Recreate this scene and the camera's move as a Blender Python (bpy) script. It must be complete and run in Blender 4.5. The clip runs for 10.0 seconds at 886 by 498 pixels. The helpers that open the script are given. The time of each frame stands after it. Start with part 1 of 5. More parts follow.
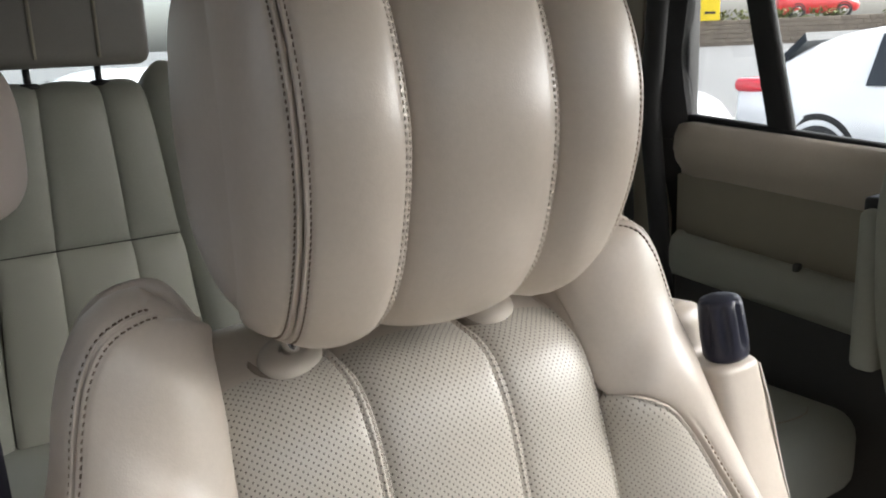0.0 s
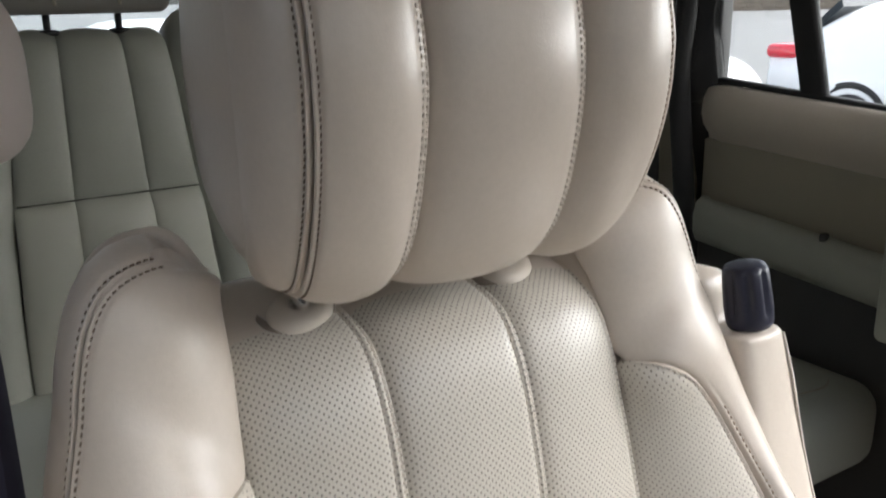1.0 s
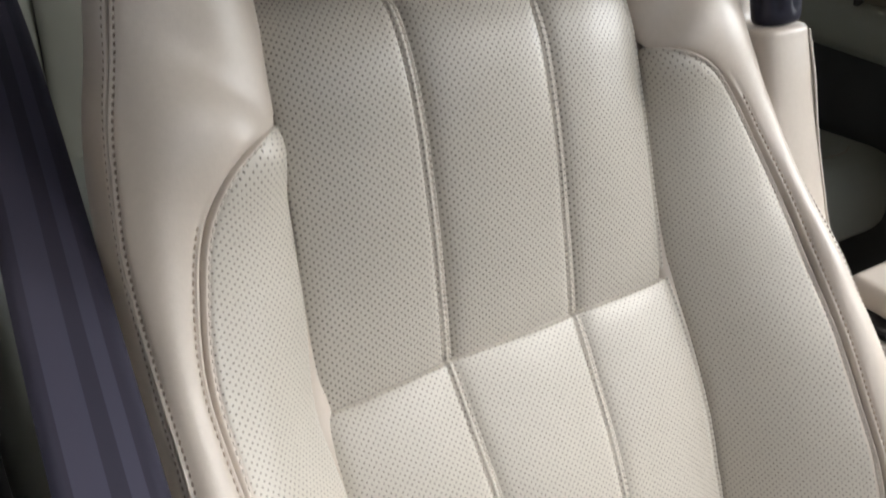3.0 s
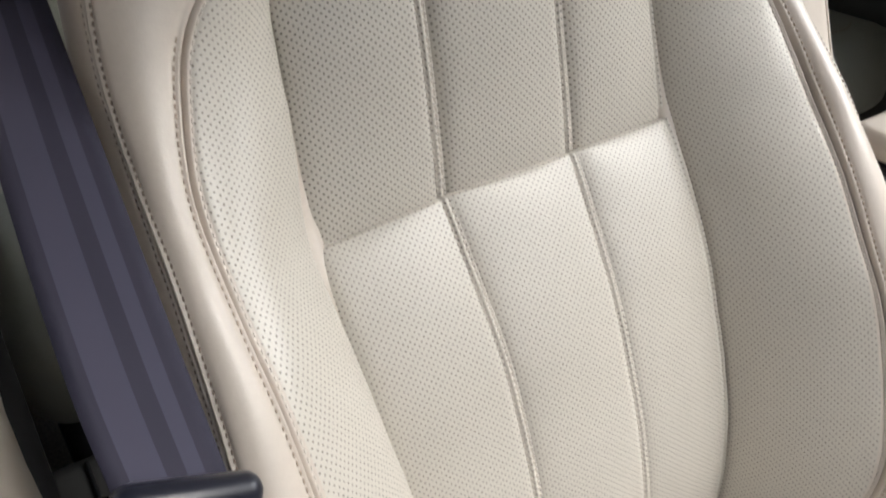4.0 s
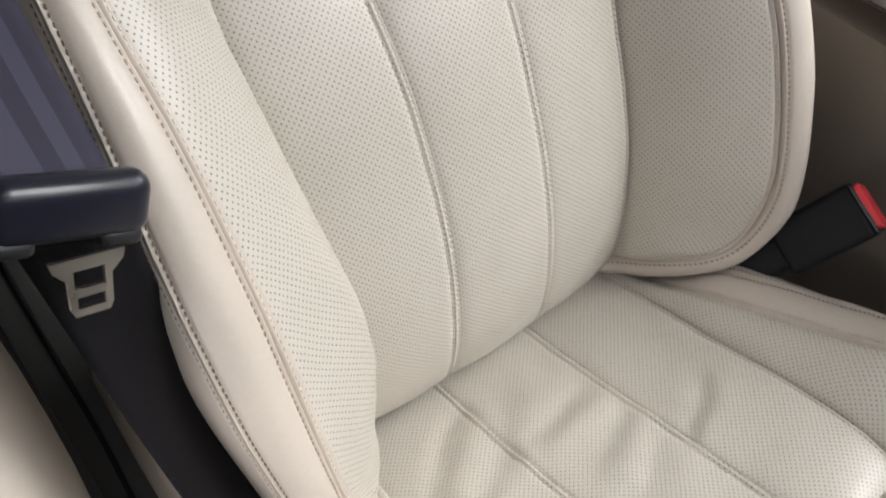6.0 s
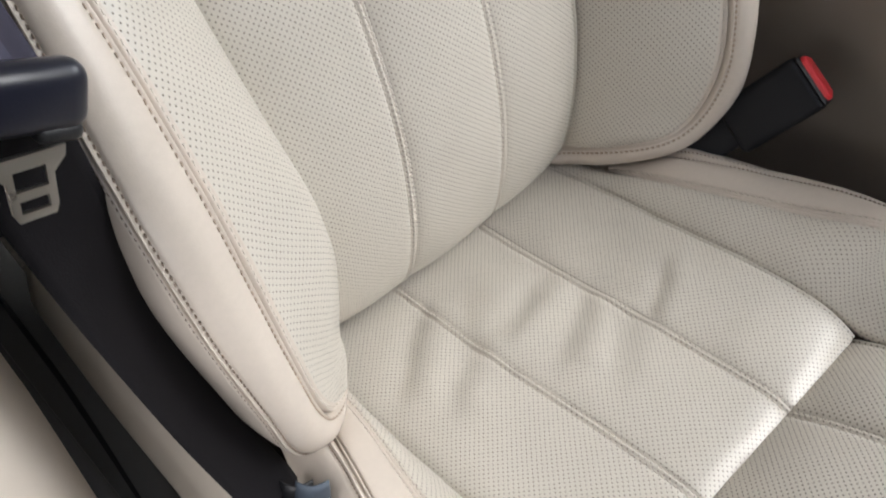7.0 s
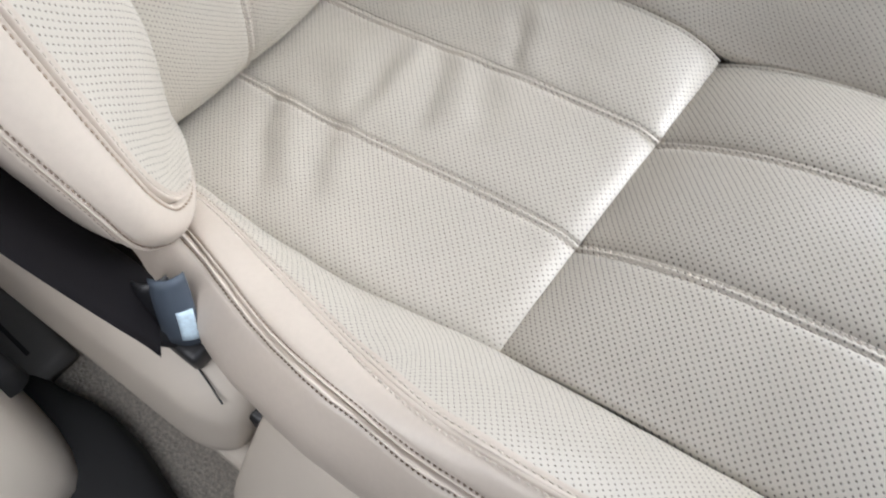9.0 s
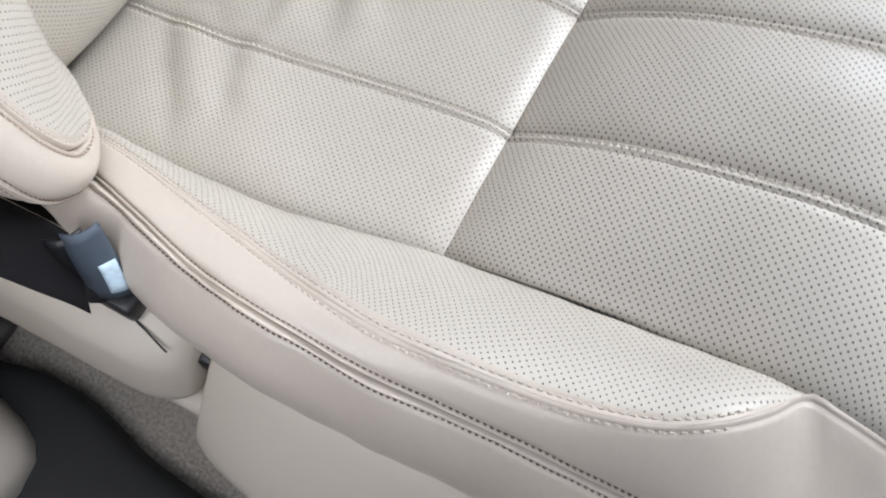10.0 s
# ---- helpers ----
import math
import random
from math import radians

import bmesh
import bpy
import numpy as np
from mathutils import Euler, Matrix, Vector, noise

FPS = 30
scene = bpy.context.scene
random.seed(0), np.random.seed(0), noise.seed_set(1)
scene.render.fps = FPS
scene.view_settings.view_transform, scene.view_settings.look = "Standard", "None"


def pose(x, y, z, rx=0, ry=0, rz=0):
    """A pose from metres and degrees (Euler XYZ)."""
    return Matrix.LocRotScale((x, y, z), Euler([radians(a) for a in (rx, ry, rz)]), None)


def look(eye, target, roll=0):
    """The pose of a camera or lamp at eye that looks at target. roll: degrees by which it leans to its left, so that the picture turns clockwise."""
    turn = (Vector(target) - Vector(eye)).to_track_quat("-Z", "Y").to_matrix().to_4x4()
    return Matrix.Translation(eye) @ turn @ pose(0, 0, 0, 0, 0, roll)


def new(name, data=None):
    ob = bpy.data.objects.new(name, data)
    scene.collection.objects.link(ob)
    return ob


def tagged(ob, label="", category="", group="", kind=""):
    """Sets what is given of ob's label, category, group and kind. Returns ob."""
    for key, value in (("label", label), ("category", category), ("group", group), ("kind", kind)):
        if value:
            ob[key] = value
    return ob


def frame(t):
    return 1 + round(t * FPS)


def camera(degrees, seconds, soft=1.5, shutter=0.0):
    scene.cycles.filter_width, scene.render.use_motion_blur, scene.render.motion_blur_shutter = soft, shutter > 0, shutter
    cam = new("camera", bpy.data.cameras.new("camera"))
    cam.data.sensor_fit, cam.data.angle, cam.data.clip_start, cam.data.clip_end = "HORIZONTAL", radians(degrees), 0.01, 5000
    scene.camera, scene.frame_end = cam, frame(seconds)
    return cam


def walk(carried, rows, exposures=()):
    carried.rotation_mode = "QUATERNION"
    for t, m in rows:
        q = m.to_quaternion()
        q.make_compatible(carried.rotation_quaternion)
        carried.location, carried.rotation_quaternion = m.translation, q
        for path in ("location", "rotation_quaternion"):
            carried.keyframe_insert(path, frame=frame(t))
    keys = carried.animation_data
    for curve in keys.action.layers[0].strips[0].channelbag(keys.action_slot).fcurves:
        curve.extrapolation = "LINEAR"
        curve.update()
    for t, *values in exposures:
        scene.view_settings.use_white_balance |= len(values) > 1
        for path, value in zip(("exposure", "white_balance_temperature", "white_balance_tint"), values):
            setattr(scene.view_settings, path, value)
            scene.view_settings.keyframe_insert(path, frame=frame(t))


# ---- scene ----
cam = camera(55.0, 10.0, soft=1.9, shutter=0.4)
PATH = [
    (0, (-0.269, -0.471, 1.585), (0.804, 1.148, 1.108), -2.4),
    (0.5, (-0.255, -0.454, 1.589), (0.785, 1.186, 1.112), -1.7),
    (1, (-0.258, -0.459, 1.578), (0.759, 1.168, 1.014), -1.2),
    (1.5, (-0.27, -0.478, 1.561), (0.71, 1.138, 0.908), -1.4),
    (2, (-0.281, -0.489, 1.539), (0.65, 1.104, 0.767), -1.5),
    (2.5, (-0.281, -0.491, 1.52), (0.627, 1.064, 0.65), -1.3),
    (4, (-0.293, -0.508, 1.439), (0.552, 0.931, 0.337), -2.8),
    (4.5, (-0.29, -0.515, 1.421), (0.541, 0.859, 0.228), -3.0),
    (5, (-0.29, -0.525, 1.41), (0.543, 0.767, 0.131), -2.8),
    (5.5, (-0.292, -0.539, 1.403), (0.522, 0.666, 0.03), -2.2),
    (7, (-0.309, -0.531, 1.377), (0.518, 0.373, -0.204), -1.2),
    (7.5, (-0.308, -0.547, 1.362), (0.483, 0.28, -0.278), -0.9),
    (8, (-0.303, -0.551, 1.347), (0.446, 0.192, -0.353), -1.0),
    (8.5, (-0.298, -0.559, 1.331), (0.43, 0.078, -0.419), -0.3),
    (9, (-0.295, -0.568, 1.321), (0.416, -0.041, -0.473), 0.8),
    (9.5, (-0.293, -0.575, 1.31), (0.387, -0.152, -0.523), 1.2),
    (10, (-0.285, -0.575, 1.298), (0.33, -0.238, -0.575), -0.3),
]

EXPOSURES = [(0.0, 2.1, 6350, 10), (1.5, 1.92, 6150, 10), (2.5, 1.62, 6200, 10), (4.5, 1.6, 6200, 10), (7.0, 1.5, 6050, 10), (8.5, 1.56, 5900, 10), (10.0, 1.62, 5720, 10)]
walk(cam, [(t, look(eye, target, roll)) for t, eye, target, roll in PATH], EXPOSURES)
SKY, SUN = 0.14, 1.3
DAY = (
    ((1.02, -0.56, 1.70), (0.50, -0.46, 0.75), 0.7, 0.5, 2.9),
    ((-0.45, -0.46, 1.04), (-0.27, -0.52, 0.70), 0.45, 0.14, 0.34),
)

# ---- world, sun, lights ----
world = bpy.data.worlds.new("overcast_sky")
scene.world = world
world.use_nodes = True
wn = world.node_tree
sky = wn.nodes.new("ShaderNodeTexSky")
sky.sky_type = "NISHITA"
sky.sun_disc = False
sky.sun_elevation = radians(40)
sky.sun_rotation = radians(128)
sky.air_density, sky.dust_density, sky.ozone_density = 1.0, 4.0, 1.0
wbg = wn.nodes["Background"]
wbg.inputs["Strength"].default_value = SKY
pale = wn.nodes.new("ShaderNodeHueSaturation")
pale.inputs["Saturation"].default_value = 0.35
wn.links.new(sky.outputs[0], pale.inputs["Color"])
wn.links.new(pale.outputs[0], wbg.inputs["Color"])

sun = new("sun", bpy.data.lights.new("sun", "SUN"))
sun.data.energy, sun.data.angle, sun.data.color = SUN, radians(35), (1.0, 0.97, 0.92)
sun.matrix_basis = look((5.6, -4.4, 5.9), (0, 0, 0))

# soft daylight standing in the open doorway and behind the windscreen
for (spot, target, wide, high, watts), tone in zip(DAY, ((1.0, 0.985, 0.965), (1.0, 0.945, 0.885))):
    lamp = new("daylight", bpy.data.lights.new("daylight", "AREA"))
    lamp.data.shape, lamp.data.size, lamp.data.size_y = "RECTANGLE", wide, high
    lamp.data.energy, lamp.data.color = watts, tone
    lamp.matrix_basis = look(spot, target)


# ---- materials ----
def material(name, colour, rough=0.5, metal=0.0, spread=0.06, scale=8.0, fine=0.0, fine_scale=400.0, coat=0.0, spec=0.5):
    """A plain surface with slow stains, fine grain and a little relief."""
    m = bpy.data.materials.new(name)
    m.use_nodes = True
    t = m.node_tree
    b = t.nodes["Principled BSDF"]
    b.inputs["Metallic"].default_value = metal
    b.inputs["Coat Weight"].default_value = coat
    b.inputs["Specular IOR Level"].default_value = spec
    co = t.nodes.new("ShaderNodeTexCoord")
    n = t.nodes.new("ShaderNodeTexNoise")
    n.inputs["Scale"].default_value, n.inputs["Detail"].default_value = scale, 5
    t.links.new(co.outputs["Object"], n.inputs["Vector"])
    ramp = t.nodes.new("ShaderNodeMapRange")
    ramp.inputs["To Min"].default_value, ramp.inputs["To Max"].default_value = 1 - spread * 2, 1 + spread * 2
    t.links.new(n.outputs["Fac"], ramp.inputs["Value"])
    mul = t.nodes.new("ShaderNodeVectorMath")
    mul.operation = "SCALE"
    mul.inputs[0].default_value = colour
    t.links.new(ramp.outputs[0], mul.inputs["Scale"])
    t.links.new(mul.outputs[0], b.inputs["Base Color"])
    r = t.nodes.new("ShaderNodeMapRange")
    r.inputs["To Min"].default_value, r.inputs["To Max"].default_value = max(0.02, rough - 0.08), min(1, rough + 0.08)
    t.links.new(n.outputs["Fac"], r.inputs["Value"])
    t.links.new(r.outputs[0], b.inputs["Roughness"])
    if fine:
        g = t.nodes.new("ShaderNodeTexNoise")
        g.inputs["Scale"].default_value, g.inputs["Detail"].default_value = fine_scale, 3
        t.links.new(co.outputs["Object"], g.inputs["Vector"])
        bump = t.nodes.new("ShaderNodeBump")
        bump.inputs["Strength"].default_value, bump.inputs["Distance"].default_value = 0.6, fine
        t.links.new(g.outputs["Fac"], bump.inputs["Height"])
        t.links.new(bump.outputs[0], b.inputs["Normal"])
    return m


def leather(name, colour, rough, holes=False, pitch=0.0046, size=0.00055, pit=(0.085, 0.068, 0.054)):
    """Grained hide; with holes it is punched in a staggered grid laid out in metres."""
    m = bpy.data.materials.new(name)
    m.use_nodes = True
    t = m.node_tree
    L = t.links.new
    b = t.nodes["Principled BSDF"]
    b.inputs["Specular IOR Level"].default_value = 0.55
    uv = t.nodes.new("ShaderNodeUVMap")
    uv.uv_map = "metres"
    co = t.nodes.new("ShaderNodeTexCoord")

    def maths(op, a, c, d=None):
        n = t.nodes.new("ShaderNodeMath")
        n.operation = op
        for i, v in enumerate((a, c, d)):
            if v is None:
                continue
            if isinstance(v, (int, float)):
                n.inputs[i].default_value = v
            else:
                L(v, n.inputs[i])
        return n.outputs[0]

    wear = t.nodes.new("ShaderNodeTexNoise")
    wear.inputs["Scale"].default_value, wear.inputs["Detail"].default_value = 9, 6
    L(co.outputs["Object"], wear.inputs["Vector"])
    cells = t.nodes.new("ShaderNodeTexVoronoi")
    cells.inputs["Scale"].default_value = 900
    L(co.outputs["Object"], cells.inputs["Vector"])
    grain = t.nodes.new("ShaderNodeTexNoise")
    grain.inputs["Scale"].default_value, grain.inputs["Detail"].default_value = 260, 4
    L(co.outputs["Object"], grain.inputs["Vector"])
    shade = maths("ADD", maths("MULTIPLY", wear.outputs["Fac"], 0.16), maths("MULTIPLY", grain.outputs["Fac"], 0.10))
    shade = maths("ADD", shade, 0.87)
    tone = t.nodes.new("ShaderNodeVectorMath")
    tone.operation = "SCALE"
    tone.inputs[0].default_value = colour
    L(shade, tone.inputs["Scale"])
    base = tone.outputs[0]
    height = maths("ADD", maths("MULTIPLY", cells.outputs["Distance"], 0.25), maths("MULTIPLY", grain.outputs["Fac"], 0.5))
    if holes:
        sep = t.nodes.new("ShaderNodeSeparateXYZ")
        L(uv.outputs[0], sep.inputs[0])

        def lattice(shift):
            d = []
            for axis in ("X", "Y"):
                f = maths("FRACT", maths("ADD", maths("MULTIPLY", sep.outputs[axis], 1 / pitch), shift), 0.0)
                f = maths("SUBTRACT", f, 0.5)
                d.append(maths("MULTIPLY", f, f))
            return maths("SQRT", maths("ADD", d[0], d[1]), 0.0)

        near = maths("MULTIPLY", maths("MINIMUM", lattice(0.0), lattice(0.5)), pitch)
        rim = t.nodes.new("ShaderNodeMapRange")
        rim.interpolation_type = "SMOOTHSTEP"
        rim.inputs["From Min"].default_value, rim.inputs["From Max"].default_value = size * 0.75, size * 1.35
        L(near, rim.inputs["Value"])
        mix = t.nodes.new("ShaderNodeMix")
        mix.data_type = "RGBA"
        mix.inputs["A"].default_value = (*pit, 1)
        L(rim.outputs[0], mix.inputs["Factor"])
        L(base, mix.inputs["B"])
        base = mix.outputs["Result"]
        height = maths("ADD", height, maths("MULTIPLY", rim.outputs[0], 1.5))
    L(base, b.inputs["Base Color"])
    ro = t.nodes.new("ShaderNodeMapRange")
    ro.inputs["To Min"].default_value, ro.inputs["To Max"].default_value = rough - 0.03, rough + 0.05
    L(wear.outputs["Fac"], ro.inputs["Value"])
    L(ro.outputs[0], b.inputs["Roughness"])
    bump = t.nodes.new("ShaderNodeBump")
    bump.inputs["Strength"].default_value, bump.inputs["Distance"].default_value = 0.5, 0.0003
    L(height, bump.inputs["Height"])
    L(bump.outputs[0], b.inputs["Normal"])
    return m


def webbing_material():
    """Woven belt: lengthwise bands of two shades and a fine diagonal rib."""
    m = bpy.data.materials.new("belt_webbing")
    m.use_nodes = True
    t = m.node_tree
    L = t.links.new
    b = t.nodes["Principled BSDF"]
    uv = t.nodes.new("ShaderNodeUVMap")
    uv.uv_map = "metres"
    sep = t.nodes.new("ShaderNodeSeparateXYZ")
    L(uv.outputs[0], sep.inputs[0])
    ramp = t.nodes.new("ShaderNodeValToRGB")
    ramp.color_ramp.interpolation = "CONSTANT"
    stops = ((0.0, 0), (0.17, 1), (0.47, 0), (0.64, 1), (0.79, 0))
    ramp.color_ramp.elements[0].position = 0
    ramp.color_ramp.elements[1].position = 0.17
    for p, _ in stops[2:]:
        ramp.color_ramp.elements.new(p)
    for e, (p, k) in zip(ramp.color_ramp.elements, stops):
        e.position = p
        e.color = ((0.027, 0.0252, 0.042, 1), (0.050, 0.047, 0.074, 1))[k]
    div = t.nodes.new("ShaderNodeMath")
    div.operation = "MULTIPLY"
    div.inputs[1].default_value = 1 / 0.047
    L(sep.outputs["X"], div.inputs[0])
    L(div.outputs[0], ramp.inputs[0])
    L(ramp.outputs[0], b.inputs["Base Color"])
    wave = t.nodes.new("ShaderNodeTexWave")
    wave.bands_direction = "DIAGONAL"
    wave.inputs["Scale"].default_value = 650
    L(uv.outputs[0], wave.inputs["Vector"])
    bump = t.nodes.new("ShaderNodeBump")
    bump.inputs["Strength"].default_value, bump.inputs["Distance"].default_value = 0.35, 0.0002
    L(wave.outputs["Fac"], bump.inputs["Height"])
    L(bump.outputs[0], b.inputs["Normal"])
    b.inputs["Roughness"].default_value = 0.72
    b.inputs["Specular IOR Level"].default_value = 0.3
    b.inputs["Sheen Weight"].default_value = 0.12
    b.inputs["Sheen Tint"].default_value = (0.85, 0.8, 1.0, 1)
    return m


def glass_material(name, tint):
    m = bpy.data.materials.new(name)
    m.use_nodes = True
    t = m.node_tree
    t.nodes.remove(t.nodes["Principled BSDF"])
    clear = t.nodes.new("ShaderNodeBsdfTransparent")
    clear.inputs["Color"].default_value = (*tint, 1)
    shine = t.nodes.new("ShaderNodeBsdfGlossy")
    shine.inputs["Roughness"].default_value = 0.03
    fres = t.nodes.new("ShaderNodeFresnel")
    fres.inputs["IOR"].default_value = 1.45
    mix = t.nodes.new("ShaderNodeMixShader")
    t.links.new(fres.outputs[0], mix.inputs[0])
    t.links.new(clear.outputs[0], mix.inputs[1])
    t.links.new(shine.outputs[0], mix.inputs[2])
    t.links.new(mix.outputs[0], t.nodes["Material Output"].inputs["Surface"])
    return m


HIDE = (0.56, 0.52, 0.455)
LEATHER = leather("smooth_leather", (0.575, 0.508, 0.440), 0.33)
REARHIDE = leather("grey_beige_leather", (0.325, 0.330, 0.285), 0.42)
PERF = leather("perforated_leather", HIDE, 0.32, True)
# where one sits, the holes are pressed narrower
WORNPERF = leather("sat_perforated_leather", HIDE, 0.32, True, size=0.00049, pit=(0.135, 0.11, 0.088))
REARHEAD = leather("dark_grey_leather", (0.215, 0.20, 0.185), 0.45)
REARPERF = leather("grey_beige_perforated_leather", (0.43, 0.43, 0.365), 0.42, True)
DARKTHREAD = material("brown_thread", (0.19, 0.145, 0.11), 0.7, spread=0.1, scale=300)
TANTHREAD = material("tan_thread", (0.40, 0.325, 0.255), 0.7, spread=0.1, scale=300)
THREAD = material("sewing_thread", (0.56, 0.505, 0.44), 0.7, spread=0.1, scale=300)
BEIGE = material("beige_moulded_plastic", (0.61, 0.55, 0.475), 0.5, spread=0.03, fine=0.0002, fine_scale=900)
# pillar plastic made paler, door light put into its colour
LITTRIM = material("lit_pillar_plastic", (0.78, 0.70, 0.66), 0.6, spread=0.03, fine=0.0002, fine_scale=900)
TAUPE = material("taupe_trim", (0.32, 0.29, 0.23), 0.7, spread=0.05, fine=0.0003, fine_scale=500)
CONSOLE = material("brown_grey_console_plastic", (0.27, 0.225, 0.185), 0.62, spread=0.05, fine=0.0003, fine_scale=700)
BLACK = material("black_plastic", (0.016, 0.016, 0.018), 0.42, spread=0.1, fine=0.0002, fine_scale=800)
SATIN = material("satin_black_plastic", (0.012, 0.013, 0.022), 0.28, spread=0.1, fine=0.0001, fine_scale=1200)
KNOB = material("navy_black_plastic", (0.020, 0.022, 0.042), 0.42, spread=0.1, fine=0.0001, fine_scale=1200)
MATTE = material("matte_black_plastic", (0.009, 0.009, 0.011), 0.55, spread=0.1, fine=0.0001, fine_scale=900, spec=0.25)
RUBBER = material("black_rubber", (0.02, 0.02, 0.021), 0.75, spread=0.1, fine=0.0003)
GREYMOULD = material("grey_moulded_plastic", (0.115, 0.11, 0.105), 0.6, spread=0.06, fine=0.0001, fine_scale=900)
GREYTRIM = material("dark_grey_trim", (0.06, 0.058, 0.056), 0.7, spread=0.08, fine=0.0001, fine_scale=900)
CHROME = material("chrome", (0.93, 0.93, 0.94), 0.12, 1.0, spread=0.01)
STEEL = material("brushed_steel", (0.62, 0.60, 0.56), 0.3, 1.0, spread=0.05, scale=60)
RED = material("red_plastic", (0.85, 0.05, 0.06), 0.4, spread=0.03)
CARPET = material("beige_carpet", (0.56, 0.51, 0.44), 0.95, spread=0.30, scale=260, fine=0.006, fine_scale=300)
WEB = webbing_material()
# darker, unbanded copy of the belt webbing, with the shade in its colour
SHADEDWEB = material("shaded_black_webbing", (0.0045, 0.0038, 0.005), 0.8, spread=0.1, scale=40, fine=0.0003, fine_scale=900, spec=0.2)
TAG = material("grey_fabric_tag", (0.065, 0.082, 0.108), 0.6, spread=0.08, scale=60)
PALE = material("pale_blue_print", (0.55, 0.68, 0.78), 0.6, spread=0.15, scale=400)
HEADLINER = material("pale_headliner", (0.55, 0.52, 0.46), 0.9, spread=0.04, fine=0.0004)
GLASS = glass_material("clear_glass", (0.97, 0.98, 0.97))
SCREENGLASS = glass_material("tinted_windscreen_glass", (0.79, 0.79, 0.78))
# invented tint for an unseen pane, to hold back light from the left rear
DARKPANE = glass_material("light_cutting_glass", (0.36, 0.37, 0.36))
GREENGLASS = glass_material("green_tinted_glass", (0.90, 0.93, 0.92))
ASPHALT = material("asphalt", (0.16, 0.16, 0.16), 0.9, spread=0.1, scale=0.6, fine=0.006, fine_scale=60)
PAINT = material("white_car_paint", (0.80, 0.81, 0.82), 0.25, spread=0.01, coat=0.6)
REDPAINT = material("red_car_paint", (0.55, 0.03, 0.03), 0.3, spread=0.02, coat=0.5)
DARKGLASS = material("dark_car_glass", (0.02, 0.025, 0.03), 0.08, spread=0.02)
LAMPRED = material("red_tail_lamp", (0.60, 0.03, 0.05), 0.2, spread=0.05, coat=0.5)
STONE = material("wall_stone", (0.20, 0.165, 0.13), 0.9, spread=0.22, scale=1.6, fine=0.01, fine_scale=20)
SHRUB = material("shrub_leaves", (0.10, 0.11, 0.03), 0.8, spread=0.3, scale=3)
YELLOW = material("yellow_sign_board", (0.85, 0.62, 0.02), 0.5, spread=0.03)
PRINT = material("dark_print", (0.05, 0.04, 0.03), 0.6, spread=0.02)


# ---- shape helpers ----
def V(*a):
    return Vector(a)


def spline(points):
    """A smooth curve through points, t from 0 to 1 in even steps of the points."""
    p = [Vector(q) for q in points]
    n = len(p) - 1

    def at(t):
        x = min(max(t, 0.0), 1.0) * n
        i = min(int(x), n - 1)
        f = x - i
        a, b, c, d = p[max(i - 1, 0)], p[i], p[i + 1], p[min(i + 2, n)]
        m0 = (c - a) * (0.5 if i > 0 else 1.0)
        m1 = (d - b) * (0.5 if i + 2 <= n else 1.0)
        return (2 * f ** 3 - 3 * f * f + 1) * b + (f ** 3 - 2 * f * f + f) * m0 + (3 * f * f - 2 * f ** 3) * c + (f ** 3 - f * f) * m1

    return at


def mirror(points):
    return [(-x, y, z) for x, y, z in points]


def part(name, bm, mat, parent, label="", smooth=True):
    """Links a bmesh or a mesh as one object under a thing or a part."""
    if isinstance(bm, bpy.types.Mesh):
        me = bm
    else:
        me = bpy.data.meshes.new(name)
        bmesh.ops.recalc_face_normals(bm, faces=bm.faces)
        bm.to_mesh(me)
        bm.free()
    for p in me.polygons:
        p.use_smooth = smooth
    me.materials.append(mat)
    ob = new(name, me)
    ob.parent = parent
    return tagged(ob, label)


def thing(name, label, category, group="", kind=""):
    return tagged(new(name), label, category, group, kind)


def box(bm, lo, hi, bevel=0.0, seg=2, m=None):
    c = [(a + b) / 2 for a, b in zip(lo, hi)]
    s = [abs(b - a) for a, b in zip(lo, hi)]
    made = bmesh.ops.create_cube(bm, size=1, matrix=(m or Matrix()) @ Matrix.LocRotScale(c, None, s))
    if bevel:
        edges = list({e for v in made["verts"] for e in v.link_edges})
        bmesh.ops.bevel(bm, geom=edges, offset=bevel, segments=seg, profile=0.5, affect="EDGES")


def boxed(lo, hi, bevel=0.0, seg=2, m=None):
    bm = bmesh.new()
    box(bm, lo, hi, bevel, seg, m)
    return bm


def disc(bm, centre, axis, rings, n=28, squash=1.0, side=None):
    """A turned shape: rings of (radius, height along the axis)."""
    axis = Vector(axis).normalized()
    sx = Vector(side).normalized() if side else axis.orthogonal().normalized()
    sy = axis.cross(sx)
    loops = []
    for r, h in rings:
        loops.append([bm.verts.new(Vector(centre) + axis * h + r * (sx * math.cos(2 * math.pi * k / n) + squash * sy * math.sin(2 * math.pi * k / n))) for k in range(n)])
    for a, b in zip(loops, loops[1:]):
        for k in range(n):
            bm.faces.new((a[k], a[(k + 1) % n], b[(k + 1) % n], b[k]))
    bm.faces.new(loops[0])
    bm.faces.new(loops[-1])
    return bm


